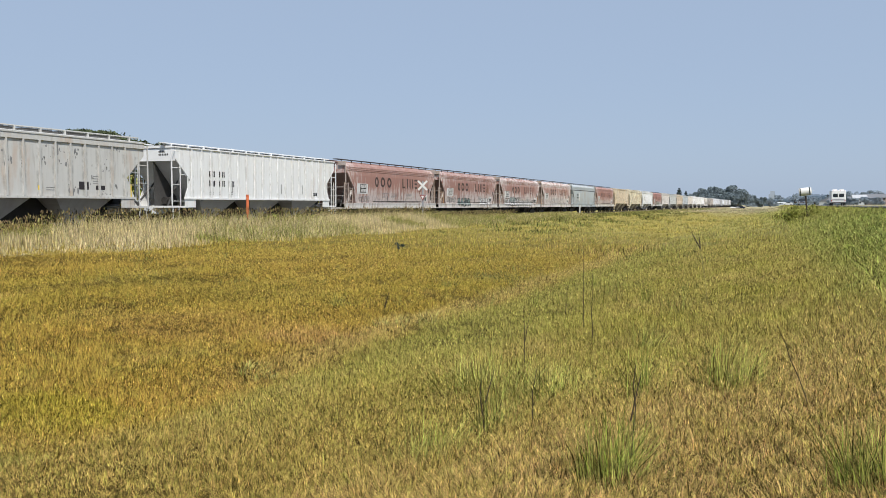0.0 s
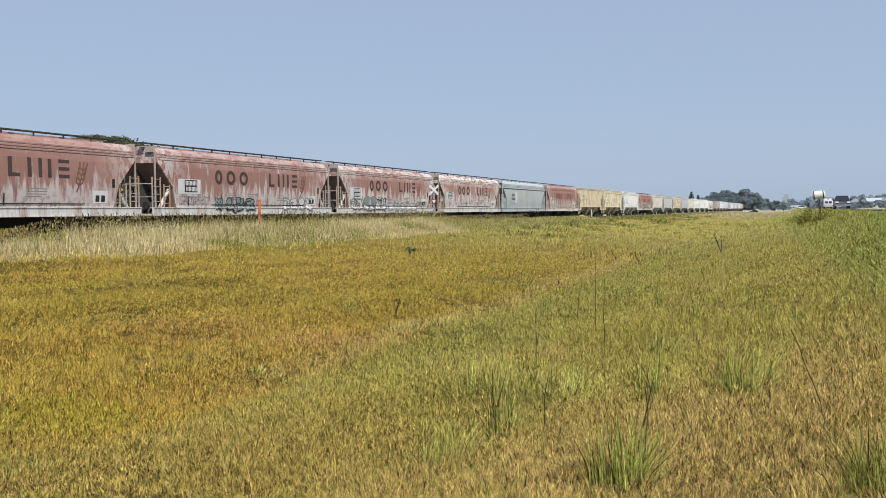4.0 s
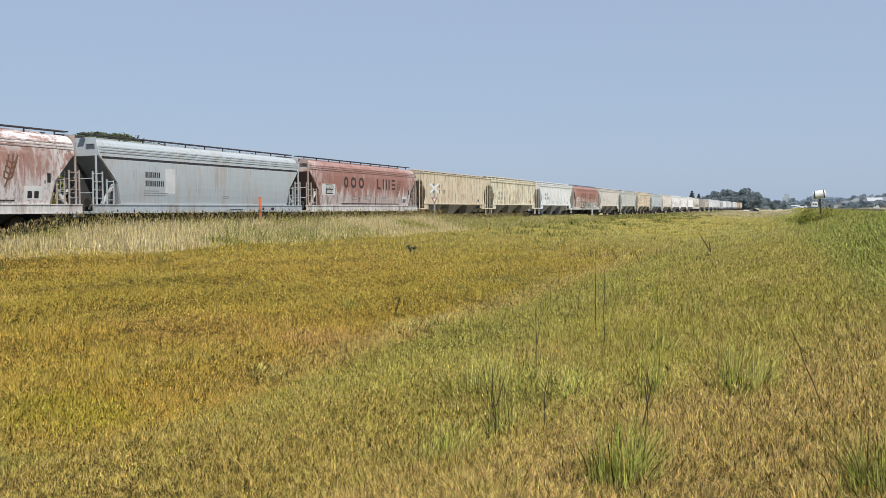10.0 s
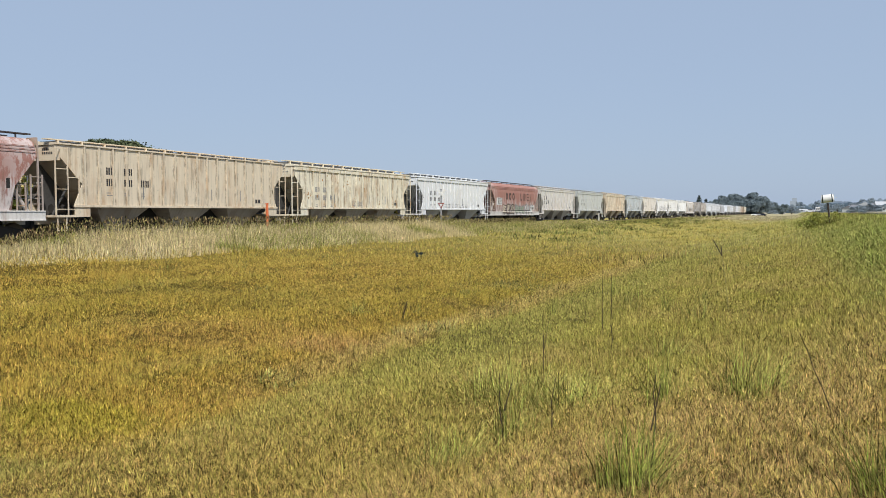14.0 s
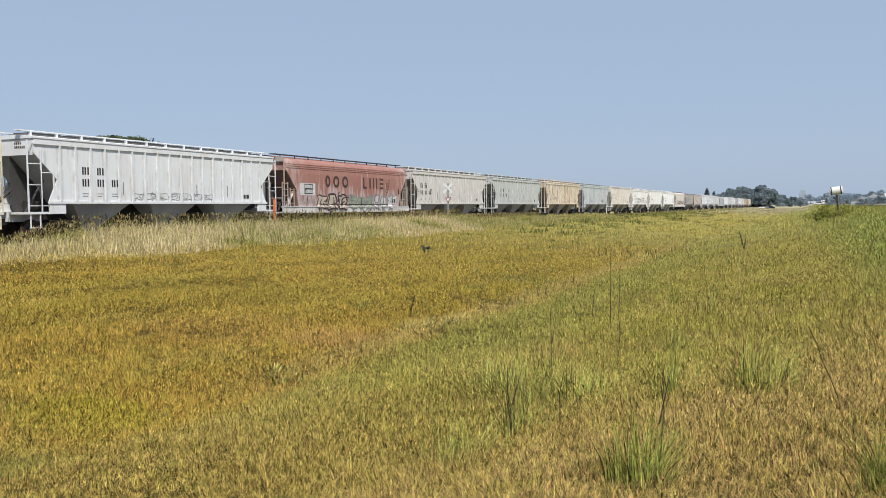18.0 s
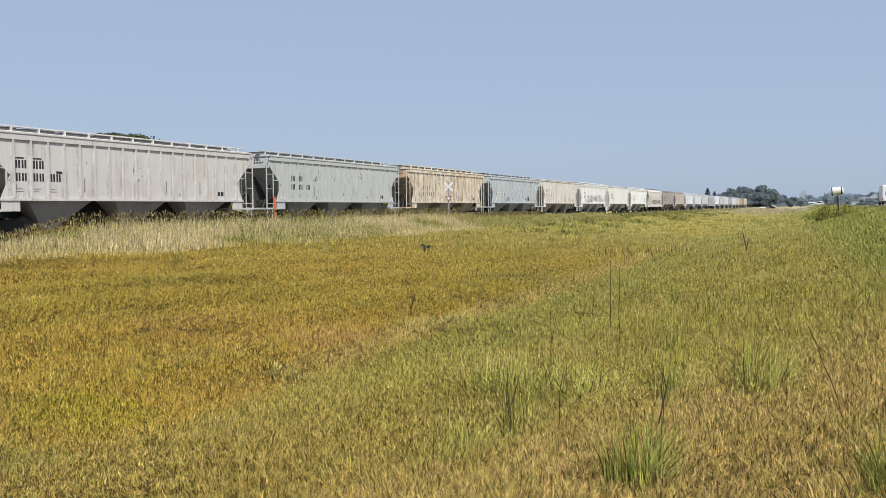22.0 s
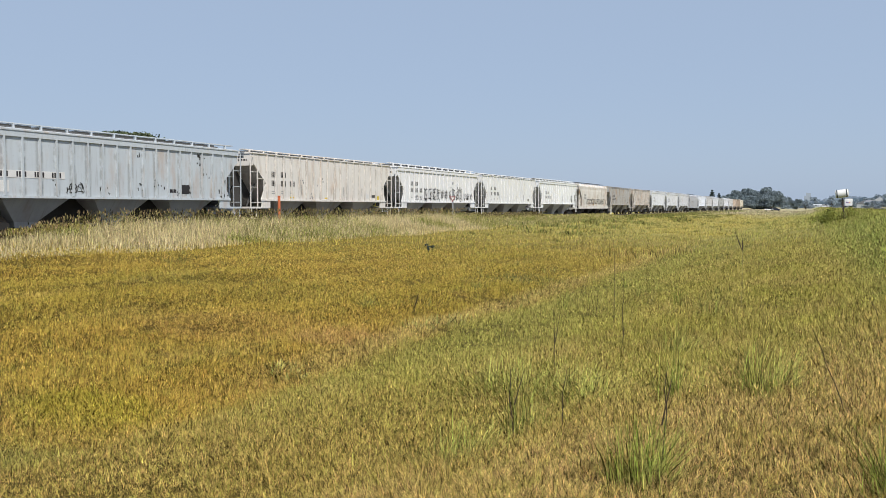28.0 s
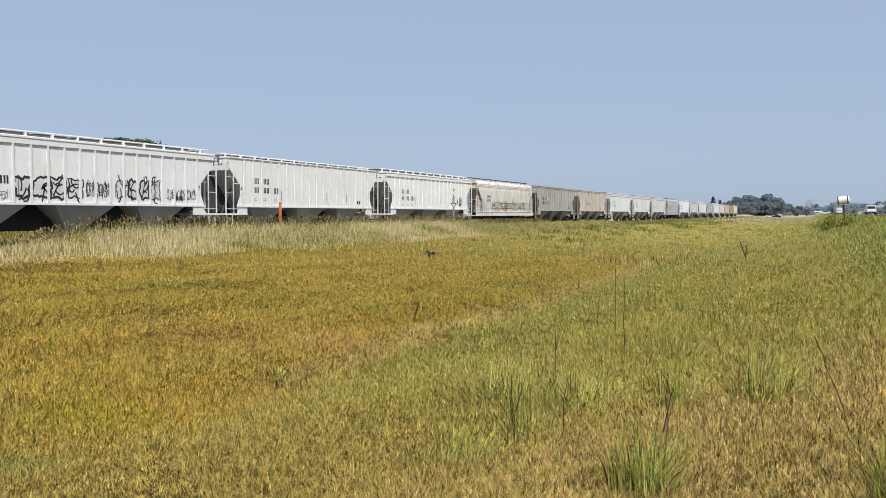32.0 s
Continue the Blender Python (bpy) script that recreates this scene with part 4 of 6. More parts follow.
# the blue-grey smooth car
s6 = C[6]
mark(s6, SMOOTH, "black_stripe", BLACK, [(-7.85, 7.85, 3.55, 3.66)])
mark(s6, SMOOTH, "lettering", BLACK, glyphs(-5.2, 2.76, 0.2, 0.28, 4, 0.06) + glyphs(-5.2, 2.34, 0.2, 0.28, 5, 0.06))
mark(s6, SMOOTH, "patched_panel", PALE, [(-3.85, -3.15, 2.0, 3.25)], "paler repainted patch")
mark(s6, SMOOTH, "small_print", GREYINK, small_print(-5.3, 2.1, 3, 1.8, random.Random(1)) + small_print(0.6, 1.9, 2, 0.5, random.Random(2)))
mark(s6, SMOOTH, "sill_mark", BLACK, [(4.0, 4.2, 1.14, 1.3), (4.9, 5.2, 1.14, 1.3), (1.0, 2.2, 1.14, 1.2)], lift=0.075)
ribbed_marks(C[8], LOW, -5.6, 2.6, 8, 1.05)
ribbed_marks(C[9], HIGH, -5.7, 2.2, 9, 0.9, GREYINK)
spray(C[9], HIGH, -1.0, 0.4, 1.75, 2.2, None, GREYINK, 91, 3, 0.03)
scuffs(C[14], HIGH, 40, 14, OCHRE, 2.0, 4.0)
scuffs(C[9], HIGH, 90, 9, OCHRE, 2.0, 4.0)
scuffs(C[12], HIGH, 14, 12, GREYINK)
scuffs(C[16], LOW, 24, 16, GREYINK)
ribbed_marks(C[10], HIGH, -5.65, 2.38, 10)
spray(C[10], HIGH, -2.9, 2.8, 1.75, 2.15, None, GREYINK, 101, 7, 0.025)
spray(C[11], SOO, -4.7, -0.9, 1.08, 2.4, PEACH, BROWN, 111, 3, 0.10)
spray(C[11], SOO, -0.7, 2.6, 1.1, 2.3, MOSS, GREYINK, 112, 3, 0.08)
spray(C[11], SOO, 2.7, 5.8, 1.1, 2.4, PALE, GREYINK, 113, 3, 0.09)
ribbed_marks(C[12], HIGH, -6.7, 2.42, 12)
mark(C[12], HIGH, "lettering", BLACK, [(-4.8, -4.5, 2.75, 2.85), (-6.7, -6.3, 3.3, 3.36), (-5.9, -5.5, 3.3, 3.36)])
ribbed_marks(C[13], HIGH, -6.0, 2.40, 13)
scuffs(C[13], HIGH, 30, 13, GREYINK)
scuffs(C[13], HIGH, 60, 113, GREYINK, 3.0, 4.1)
mark(C[13], HIGH, "white_plate", WHITE, [(-7.0, -6.5, 1.78, 1.98), (6.9, 7.3, 1.72, 2.0)])
ribbed_marks(C[14], HIGH, -5.4, 2.2, 14)
w15 = mark(C[15], HIGH, "white_strip", WHITE, [(-6.4, -3.2, 2.42, 2.72)], "white label strip with bars", lift=0.01)
mark(w15, HIGH, "lettering", BLACK, [g for k in range(4) for g in glyphs(-6.3 + 0.82 * k, 2.46, 0.2, 0.22, 2, 0.05)], lift=0.014)
mark(C[15], HIGH, "white_plate", WHITE, [(-6.3, -5.8, 1.85, 2.3)])
mark(C[15], HIGH, "data_panel", BLACK, [(3.72, 4.27, 1.9, 2.36), (2.9, 3.1, 1.95, 2.12), (3.14, 3.34, 1.95, 2.12)])
scuffs(C[15], HIGH, 70, 15)
spray(C[15], HIGH, -3.0, -2.2, 1.8, 2.3, None, UNDER, 151, 2, 0.04)
ribbed_marks(C[16], LOW, -6.4, 2.5, 16, 0.9)
mark(C[16], LOW, "reflector", YELLOW, [(-4.6, -4.2, 1.78, 1.86), (-0.8, -0.4, 1.78, 1.86), (5.9, 6.4, 1.76, 2.04)], "yellow reflector strip")
mark(C[16], LOW, "white_plate", WHITE, [(4.5, 4.9, 1.85, 2.15)])
ribbed_marks(C[17], HIGH, -5.9, 2.45, 17)
spray(C[17], HIGH, -3.6, -0.2, 1.74, 2.9, PALE, BLACK, 171, 4, 0.085, 0.012)
spray(C[17], HIGH, 1.5, 4.3, 1.74, 3.0, PALE, BLACK, 172, 4, 0.075, 0.012)
spray(C[17], HIGH, -0.1, 1.3, 1.9, 2.7, None, BLACK, 173, 6, 0.035)
spray(C[17], HIGH, 4.7, 6.7, 1.85, 2.5, None, BLACK, 174, 6, 0.035)
spray(C[17], HIGH, -5.2, -3.8, 1.75, 2.2, None, GREYINK, 175, 4, 0.03)
ribbed_marks(C[18], LOW, -6.0, 2.44, 18, 0.95)
ribbed_marks(C[19], HIGH, -5.6, 2.3, 19)
spray(C[19], HIGH, 5.0, 6.2, 1.9, 2.8, None, BLACK, 191, 3, 0.05)
spray(C[20], SMOOTH, -4.5, 5.8, 1.6, 2.5, None, BLACK, 201, 11, 0.07)
mark(C[20], SMOOTH, "lettering", GREYINK, glyphs(-5.8, 2.8, 0.2, 0.28, 4, 0.06) + glyphs(-5.8, 2.4, 0.2, 0.28, 4, 0.06))
for k in range(21, 36):
    if k not in (22, 26):
        ribbed_marks(C[k], K[k], -5.8, 2.4, k, 0.85, GREYINK if k % 3 else BLACK, 1)
    for o in C[k].children_recursive:
        if o.name.startswith(("lettering", "data_panel")):
            o.color = (0.1, 0.1, 0.1, 1)

# ---- trackside things ----


def stand(name, x, y):
    ob = new(name)
    ob.location = (x, y, float(ground_z(x, y)))
    return ob


post = stand("marker_post", -27.55, 37.05)
bm = bmesh.new()
loft(bm, [[(-0.08, -0.02, z), (0.0, -0.035, z), (0.08, -0.02, z), (0.08, 0.02, z), (0.0, 0.035, z), (-0.08, 0.02, z)] for z in (-0.1, 2.08)])
part("post", bm, ORANGE, post)
part("cap", bars((-0.085, 0.085, -0.04, 0.04, 2.08, 2.12)), ORANGE, post)
tagged(post, "orange plastic marker post standing in tall grass", "marker post")

cross = stand("railroad_crossbuck", -27.2, 60.4)
part("post", bars((-0.06, 0.06, -0.06, 0.06, -0.2, 3.5)), GALV, cross)
for a in (-45, 45):
    bm = bars((-0.53, 0.53, -0.012, 0.012, -0.085, 0.085))
    bmesh.ops.transform(bm, matrix=pose(0, -0.075 - (0.03 if a > 0 else 0), 3.12, 0, a, 0), verts=bm.verts)
    blade = part("blade", bm, SIGN_WHITE, cross)
bm = bmesh.new()
prism(bm, [(-0.27, 0.23), (0.27, 0.23), (0.0, -0.23)], -0.012, 0.012)
bmesh.ops.transform(bm, matrix=pose(0, -0.08, 2.1, 0, 0, 90), verts=bm.verts)
part("yield_sign", bm, SIGN_RED, cross, "red and white give-way triangle")
bm = bmesh.new()
prism(bm, [(-0.15, 0.14), (0.15, 0.14), (0.0, -0.13)], -0.004, 0.004)
bmesh.ops.transform(bm, matrix=pose(0, -0.097, 2.12, 0, 0, 90), verts=bm.verts)
part("yield_centre", bm, SIGN_WHITE, cross)
cross.rotation_euler = (0, 0, radians(18))
tagged(cross, "white crossbuck sign with a give-way triangle on a post", "railway sign")

stub = stand("marker_stake", -25.8, 112)
part("stake", bars((-0.06, 0.06, -0.05, 0.05, -0.2, 1.35)), SIGN_WHITE, stub)
part("cap", bars((-0.08, 0.08, -0.07, 0.07, 1.35, 1.4)), SIGN_WHITE, stub)
tagged(stub, "short white marker stake beside the track", "marker post")

# the white barrel on a post beside the road
barrel = new("barrel_on_post")
barrel.location = (2.0, 62.0, 0.50)
barrel.scale = (0.94, 0.92, 0.96)
bm = bmesh.new()
rod(bm, (0.10, 0, 0.0), (-0.05, 0, 1.5), 0.055, 8)
part("post", bm, TIE, barrel)
tilt = pose(-0.09, 0, 1.82, 0, -7, 0)
bm = bmesh.new()
loft(bm, [[(x, r * math.cos(a), r * math.sin(a)) for a in (math.tau * k / 24 for k in range(24))] for x, r in ((-0.44, 0.26), (-0.40, 0.29), (-0.2, 0.30), (0.2, 0.30), (0.36, 0.29), (0.40, 0.26))])
bmesh.ops.transform(bm, matrix=tilt, verts=bm.verts)
drum = part("drum", bm, SIGN_WHITE, barrel)
for x in (-0.34, 0.30):
    bm = bmesh.new()
    loft(bm, [[(x + d, r * math.cos(a), r * math.sin(a)) for a in (math.tau * k / 24 for k in range(24))] for d, r in ((-0.035, 0.29), (-0.03, 0.312), (0.03, 0.312), (0.035, 0.29))])
    bmesh.ops.transform(bm, matrix=tilt, verts=bm.verts)
    part("hoop", bm, GLASS, drum, "dark hoop")
bm = bars((0.40, 0.62, -0.13, 0.10, -0.02, 0.0), (0.40, 0.44, -0.2, 0.2, -0.16, 0.24))
bmesh.ops.transform(bm, matrix=tilt, verts=bm.verts)
part("lid", bm, SIGN_WHITE, barrel)
tagged(barrel, "white banded barrel tilted on a leaning wooden post", "barrel")

for k in range(290):
    if k == 0:
        tie_mesh = part("tie", bars((TRACK_X - 1.3, TRACK_X + 1.3, -0.115, 0.115, -0.34, -0.17)), TIE, track)
        tie_mesh.location = (0, -8, 0)
    else:
        o = new("tie", tie_mesh.data)
        o.parent, o.location = track, (0, -8 + 0.55 * k, 0)

# ---- vehicles on the road ----


def round_box(bm, x0, x1, y0, y1, z0, z1, r):
    """A box with its upright and top edges taken off."""
    def ring(z, i):
        return [(x0 + i, y0 + r + i, z), (x0 + r + i, y0 + i, z), (x1 - r - i, y0 + i, z), (x1 - i, y0 + r + i, z),
                (x1 - i, y1 - r - i, z), (x1 - r - i, y1 - i, z), (x0 + r + i, y1 - i, z), (x0 + i, y1 - r - i, z)]
    loft(bm, [ring(z0, r * 0.3), ring(z0 + r * 0.3, 0), ring(z1 - r, 0), ring(z1 - r * 0.3, r * 0.3), ring(z1, r)])


def wheels(car, half, ys, r=0.38):
    for y in ys:
        for s in (-1, 1):
            bm = bmesh.new()
            rod(bm, (s * (half - 0.24), y, r), (s * half, y, r), r, 18)
            w = part("wheel", bm, RUBBER, car)
            bm = bmesh.new()
            rod(bm, (s * (half - 0.02), y, r), (s * (half + 0.01), y, r), r * 0.6, 14)
            part("rim", bm, GALV, w)


def box_van(label, height, band):
    """A delivery truck seen from behind: cargo box, cab, bumper, lamps."""
    v = new("delivery_truck")
    bm = bmesh.new()
    round_box(bm, -1.2, 1.2, -3.0, 2.2, 0.55, height, 0.1)
    body = part("cargo_box", bm, VAN, v)
    bm = bmesh.new()
    loft(bm, [[(-1.05, y, 0.5), (1.05, y, 0.5), (1.05, y, z), (-1.05, y, z)] for y, z in ((2.2, 2.5), (3.0, 2.4), (3.4, 1.5), (4.1, 1.35), (4.2, 0.8))])
    part("cab", bm, VAN, v)
    for x in (-0.58, 0.58):
        part("rear_door", bars((x - 0.54, x + 0.54, -3.03, -3.0, 0.7, height - 0.25)), VAN, v)
    part("bumper", bars((-1.15, 1.15, -3.2, -3.0, 0.42, 0.6)), UNDER, v)
    for x in (-1.08, 1.08):
        part("tail_lamp", bars((x - 0.07, x + 0.07, -3.04, -3.0, 0.75, 1.05)), LAMP_RED, v)
    if band:
        part("marking", bars(*[(-0.75 + 0.21 * k, -0.6 + 0.21 * k, -3.045, -3.03, height * 0.5, height * 0.5 + (0.5 if k in (0, 2) else 0.36)) for k in range(4)]), PURPLE, v, "purple marking block")
        part("marking", bars(*[(0.14 + 0.21 * k, 0.29 + 0.21 * k, -3.045, -3.03, height * 0.5, height * 0.5 + (0.5 if k == 0 else 0.36)) for k in range(2)]), HOTORANGE, v, "orange marking block")
        part("roof_vent", bars((-0.5, 0.5, -2.9, -2.4, height, height + 0.06)), UNDER, v)
    else:
        for x in (-0.5, 0.5):
            part("rear_window", bars((x - 0.4, x + 0.4, -3.045, -3.03, height * 0.55, height * 0.78)), GLASS, v)
        part("rear_panel", bars((-1.0, 1.0, -3.045, -3.03, height * 0.34, height * 0.42)), GALV, v, "grey rear panel")
        part("roof_unit", bars((-0.9, -0.2, -2.6, -1.4, height, height + 0.22), (0.2, 0.9, -2.6, -1.4, height, height + 0.22)), VAN, v)
        for x in (-0.9, -0.3, 0.3, 0.9):
            part("marker_lamp", bars((x - 0.08, x + 0.08, -3.04, -2.96, height - 0.12, height - 0.04)), LAMP_RED, v)
        for s in (-1, 1):
            part("mirror", bars((s * 1.42 - 0.1, s * 1.42 + 0.1, 2.8, 2.9, 1.6, 2.1), (min(s * 1.1, s * 1.4), max(s * 1.1, s * 1.4), 2.82, 2.88, 1.9, 1.95)), UNDER, v)
    wheels(v, 1.1, (-1.9, 3.2), 0.42)
    return tagged(v, label, "truck")


def pickup(label, paint):
    """A full-size pickup that comes towards the viewer."""
    v = new("pickup_truck")
    bm = bmesh.new()
    round_box(bm, -1.0, 1.0, -2.95, 2.9, 0.5, 1.15, 0.08)
    part("body", bm, paint, v)
    bm = bmesh.new()
    loft(bm, [[(-0.92, -1.5, 1.12), (0.92, -1.5, 1.12), (0.92, 1.1, 1.12), (-0.92, 1.1, 1.12)], [(-0.74, -0.75, 1.9), (0.74, -0.75, 1.9), (0.74, 0.8, 1.9), (-0.74, 0.8, 1.9)]])
    cab = part("cab", bm, paint, v)
    bm = bmesh.new()
    loft(bm, [[(-0.84, -1.47, 1.19), (0.84, -1.47, 1.19), (0.84, -1.40, 1.19), (-0.84, -1.40, 1.19)], [(-0.71, -0.87, 1.82), (0.71, -0.87, 1.82), (0.71, -0.80, 1.82), (-0.71, -0.80, 1.82)]])
    part("windscreen", bm, GLASS, cab)
    part("grille", bars((-0.5, 0.5, -3.0, -2.94, 0.72, 1.08)), CHROME, v)
    bm = bars(*[(-0.46, 0.46, -3.02, -2.99, 0.76 + 0.09 * k, 0.80 + 0.09 * k) for k in range(4)])
    part("grille_slats", bm, UNDER, v)
    for s in (-1, 1):
        part("headlight", bars((s * 0.74 - 0.2, s * 0.74 + 0.2, -2.99, -2.93, 0.82, 1.06)), LAMP_CLEAR, v)
        part("mirror", bars((s * 1.12 - 0.12, s * 1.12 + 0.12, -1.0, -0.9, 1.2, 1.42)), UNDER, v)
        part("side_window", bars((s * 0.86 - 0.03, s * 0.86 + 0.03, -0.6, 0.7, 1.2, 1.6)), GLASS, v)
        part("bed_wall", bars((s * 0.95 - 0.04, s * 0.95 + 0.04, 1.1, 2.9, 1.1, 1.3)), paint, v)
    part("bumper", bars((-1.0, 1.0, -3.1, -2.92, 0.42, 0.66)), CHROME, v)
    part("tailgate", bars((-0.9, 0.9, 2.84, 2.92, 1.1, 1.3)), paint, v)
    wheels(v, 0.98, (-1.95, 1.75), 0.4)
    return tagged(v, label, "pickup truck")


def wagon(label, paint):
    """A tall family car seen from behind."""
    v = new("family_car")
    bm = bmesh.new()
    round_box(bm, -0.95, 0.95, -2.3, 2.4, 0.35, 1.05, 0.12)
    part("body", bm, paint, v)
    bm = bmesh.new()
    loft(bm, [[(-0.9, -2.25, 1.0), (0.9, -2.25, 1.0), (0.9, 1.2, 1.0), (-0.9, 1.2, 1.0)], [(-0.72, -1.9, 1.75), (0.72, -1.9, 1.75), (0.72, 0.4, 1.75), (-0.72, 0.4, 1.75)]])
    roof = part("cabin", bm, paint, v)
    bm = bmesh.new()
    loft(bm, [[(-0.78, -2.24, 1.08), (0.78, -2.24, 1.08), (0.78, -2.15, 1.08), (-0.78, -2.15, 1.08)], [(-0.66, -1.99, 1.62), (0.66, -1.99, 1.62), (0.66, -1.9, 1.62), (-0.66, -1.9, 1.62)]])
    part("rear_window", bm, GLASS, roof)
    for s in (-1, 1):
        part("tail_lamp", bars((s * 0.84 - 0.09, s * 0.84 + 0.09, -2.33, -2.25, 0.75, 1.02)), LAMP_RED, v)
        part("side_window", bars((s * 0.84 - 0.03, s * 0.84 + 0.03, -1.6, 0.5, 1.1, 1.5)), GLASS, v)
        part("roof_rail", bars((s * 0.65 - 0.02, s * 0.65 + 0.02, -1.7, 0.2, 1.75, 1.80)), GLASS, v)
    part("bumper", bars((-0.93, 0.93, -2.38, -2.25, 0.35, 0.55)), UNDER, v)
    wheels(v, 0.93, (-1.5, 1.5), 0.36)
    return tagged(v, label, "car")


TRAFFIC = [
    # thing, x, z, place along the road at the start, speed
    (box_van("white box truck driving away on the highway", 2.75, False), 10.5, 1.2, 164.0, 24.0),
    (box_van("white parcel delivery truck with purple and orange blocks", 3.0, True), 11.4, 1.2, -478.0, 28.0),
    (pickup("dark blue pickup truck driving up the highway", NAVY), 6.9, 1.2, 247.0, -30.0),
    (wagon("white family car driving away on the highway", VAN), 10.4, 1.2, -494.0, 21.0),
]
for thing, x, z, y0, speed in TRAFFIC:
    thing.location = (x, y0, z)

# ---- trees and distance ----


def leaf_cloud(name, centres, radii, n, size, mat, parent, seed, flat=0.75):
    """A crown: many small leaf clumps round the limb ends."""
    rng = np.random.default_rng(seed)
    centres, radii = np.asarray(centres, float), np.asarray(radii, float)
    pick = rng.integers(0, len(centres), n)
    d = rng.normal(size=(n, 3))
    d /= np.linalg.norm(d, axis=1)[:, None]
    r = radii[pick] * rng.uniform(0.35, 1.0, n) ** 0.5
    c = centres[pick] + d * r[:, None] * np.array([1, 1, flat])
    u = rng.normal(size=(n, 3))
    u /= np.linalg.norm(u, axis=1)[:, None]
    v = np.cross(u, rng.normal(size=(n, 3)))
    v /= np.linalg.norm(v, axis=1)[:, None]
    s = size * rng.uniform(0.5, 1.3, n)[:, None]
    verts = np.stack([c - u * s, c - v * s * 0.6, c + u * s, c + v * s * 0.6], 1).reshape(-1, 3)
    ob = new(name, raw_mesh(name, verts, [np.arange(4 * n).reshape(n, 4)], mat))
    ob.parent = parent
    return ob


def tree(label, x, y, height, spread, seed, leaves=2600, size=0.28, mat=LEAF, low=0.38, dome=0):
    rng = random.Random(seed)
    t = new("tree")
    t.location = (x, y, float(ground_z(x, y)))
    bm = bmesh.new()
    rod(bm, (0, 0, -0.3), (0.1, 0.05, height * 0.55), spread * 0.07, 8, spread * 0.035)
    part("trunk", bm, BARK, t)
    centres, radii = [], []
    for k in range(9):
        a = k * 2.4 + rng.uniform(-0.4, 0.4)
        z = height * rng.uniform(low, 0.86)
        r = spread * rng.uniform(0.25, 0.62) * (1.15 - 0.5 * z / height)
        tip = (math.cos(a) * r, math.sin(a) * r, z)
        bm = bmesh.new()
        rod(bm, (0.05, 0, height * 0.22 + 0.25 * k / 9 * height), tip, spread * 0.025, 6, spread * 0.008)
        part("limb", bm, BARK, t)
        centres.append(tip)
        radii.append(spread * rng.uniform(0.22, 0.36))
    for _ in range(9):
        a, r = rng.uniform(0, 6.3), spread * rng.uniform(0, 0.7)
        centres.append((math.cos(a) * r, math.sin(a) * r, height * rng.uniform(low + 0.05, 0.88)))
        radii.append(spread * rng.uniform(0.14, 0.28))
    for k in range(dome):
        a, r = k * 2.4, (k / dome) ** 0.5 * 0.6
        centres.append((math.cos(a) * r * spread, math.sin(a) * r * spread, height * (0.92 - 0.36 * r * r + rng.uniform(-0.015, 0.015))))
        radii.append(height * rng.uniform(0.07, 0.10))
    centres.append((0, 0, height * 0.86))
    radii.append(height * 0.13)
    radii = [min(r, max(0.3, (height * 0.985 - c[2]) / 0.75)) for r, c in zip(radii, centres)]
    leaf_cloud("crown", centres, radii, leaves, size, mat, t, seed)
    return tagged(t, label, "tree")


def spruce(x, y, height, seed):
    t = new("spruce_tree")
    t.location = (x, y, float(ground_z(x, y)))
    bm = bmesh.new()
    rod(bm, (0, 0, -0.2), (0, 0, height * 0.95), height * 0.02, 6, 0.02)
    part("trunk", bm, BARK, t)
    n = 9
    centres = [(0, 0, height * (0.12 + 0.86 * k / n)) for k in range(n)]
    leaf_cloud("crown", centres, [height * 0.30 * (1 - k / n) + 0.2 for k in range(n)], 700, height * 0.035, NEEDLE, t, seed, 0.5)
    return tagged(t, "dark pointed spruce tree far beyond the field", "tree", "far spruces")


tree("broad green tree standing behind the railway track", -96.0, 90, 13.5, 11.5, 5, 30000, 0.20, LEAF, 0.38, 60)
tree("low green tree standing behind the railway track", -86, 91, 11.7, 7.0, 6, 4000, 0.24, LEAF, 0.38, 10)
tree("green tree standing behind the railway track", -104, 92, 11.2, 7.0, 7, 3000, 0.26)

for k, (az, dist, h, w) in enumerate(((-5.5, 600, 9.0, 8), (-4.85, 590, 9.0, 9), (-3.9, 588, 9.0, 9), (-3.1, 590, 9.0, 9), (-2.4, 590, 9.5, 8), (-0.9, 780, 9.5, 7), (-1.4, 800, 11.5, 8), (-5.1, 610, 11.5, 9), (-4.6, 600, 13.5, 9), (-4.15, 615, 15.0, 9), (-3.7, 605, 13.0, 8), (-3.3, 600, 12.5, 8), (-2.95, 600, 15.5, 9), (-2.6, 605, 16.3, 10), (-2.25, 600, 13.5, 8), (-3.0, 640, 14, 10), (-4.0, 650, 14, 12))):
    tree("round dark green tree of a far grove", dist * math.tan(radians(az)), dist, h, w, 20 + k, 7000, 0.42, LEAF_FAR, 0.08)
for k, (az, dist, h) in enumerate(((-7.1, 480, 8.6), (-6.2, 480, 12.2), (-5.75, 485, 10.0))):
    spruce(dist * math.tan(radians(az)), dist, h, 50 + k)


def distance_mat(name, a, b):
    n = Nodes(name, 0.95, 0, 0.0)
    return n.done(n.mix(n.span(n.noise(n.coords("Position", (1, 1, 2.0)), 0.05, 5), 0.35, 0.65), a, b))


# Aerial haze is painted in: the farther belt is bluer and paler.
FAR_WOODS = distance_mat("haze-blue far woods", (0.055, 0.08, 0.105), (0.09, 0.12, 0.145))
FARTHER = distance_mat("haze-blue farther woods", (0.12, 0.155, 0.20), (0.155, 0.19, 0.235))


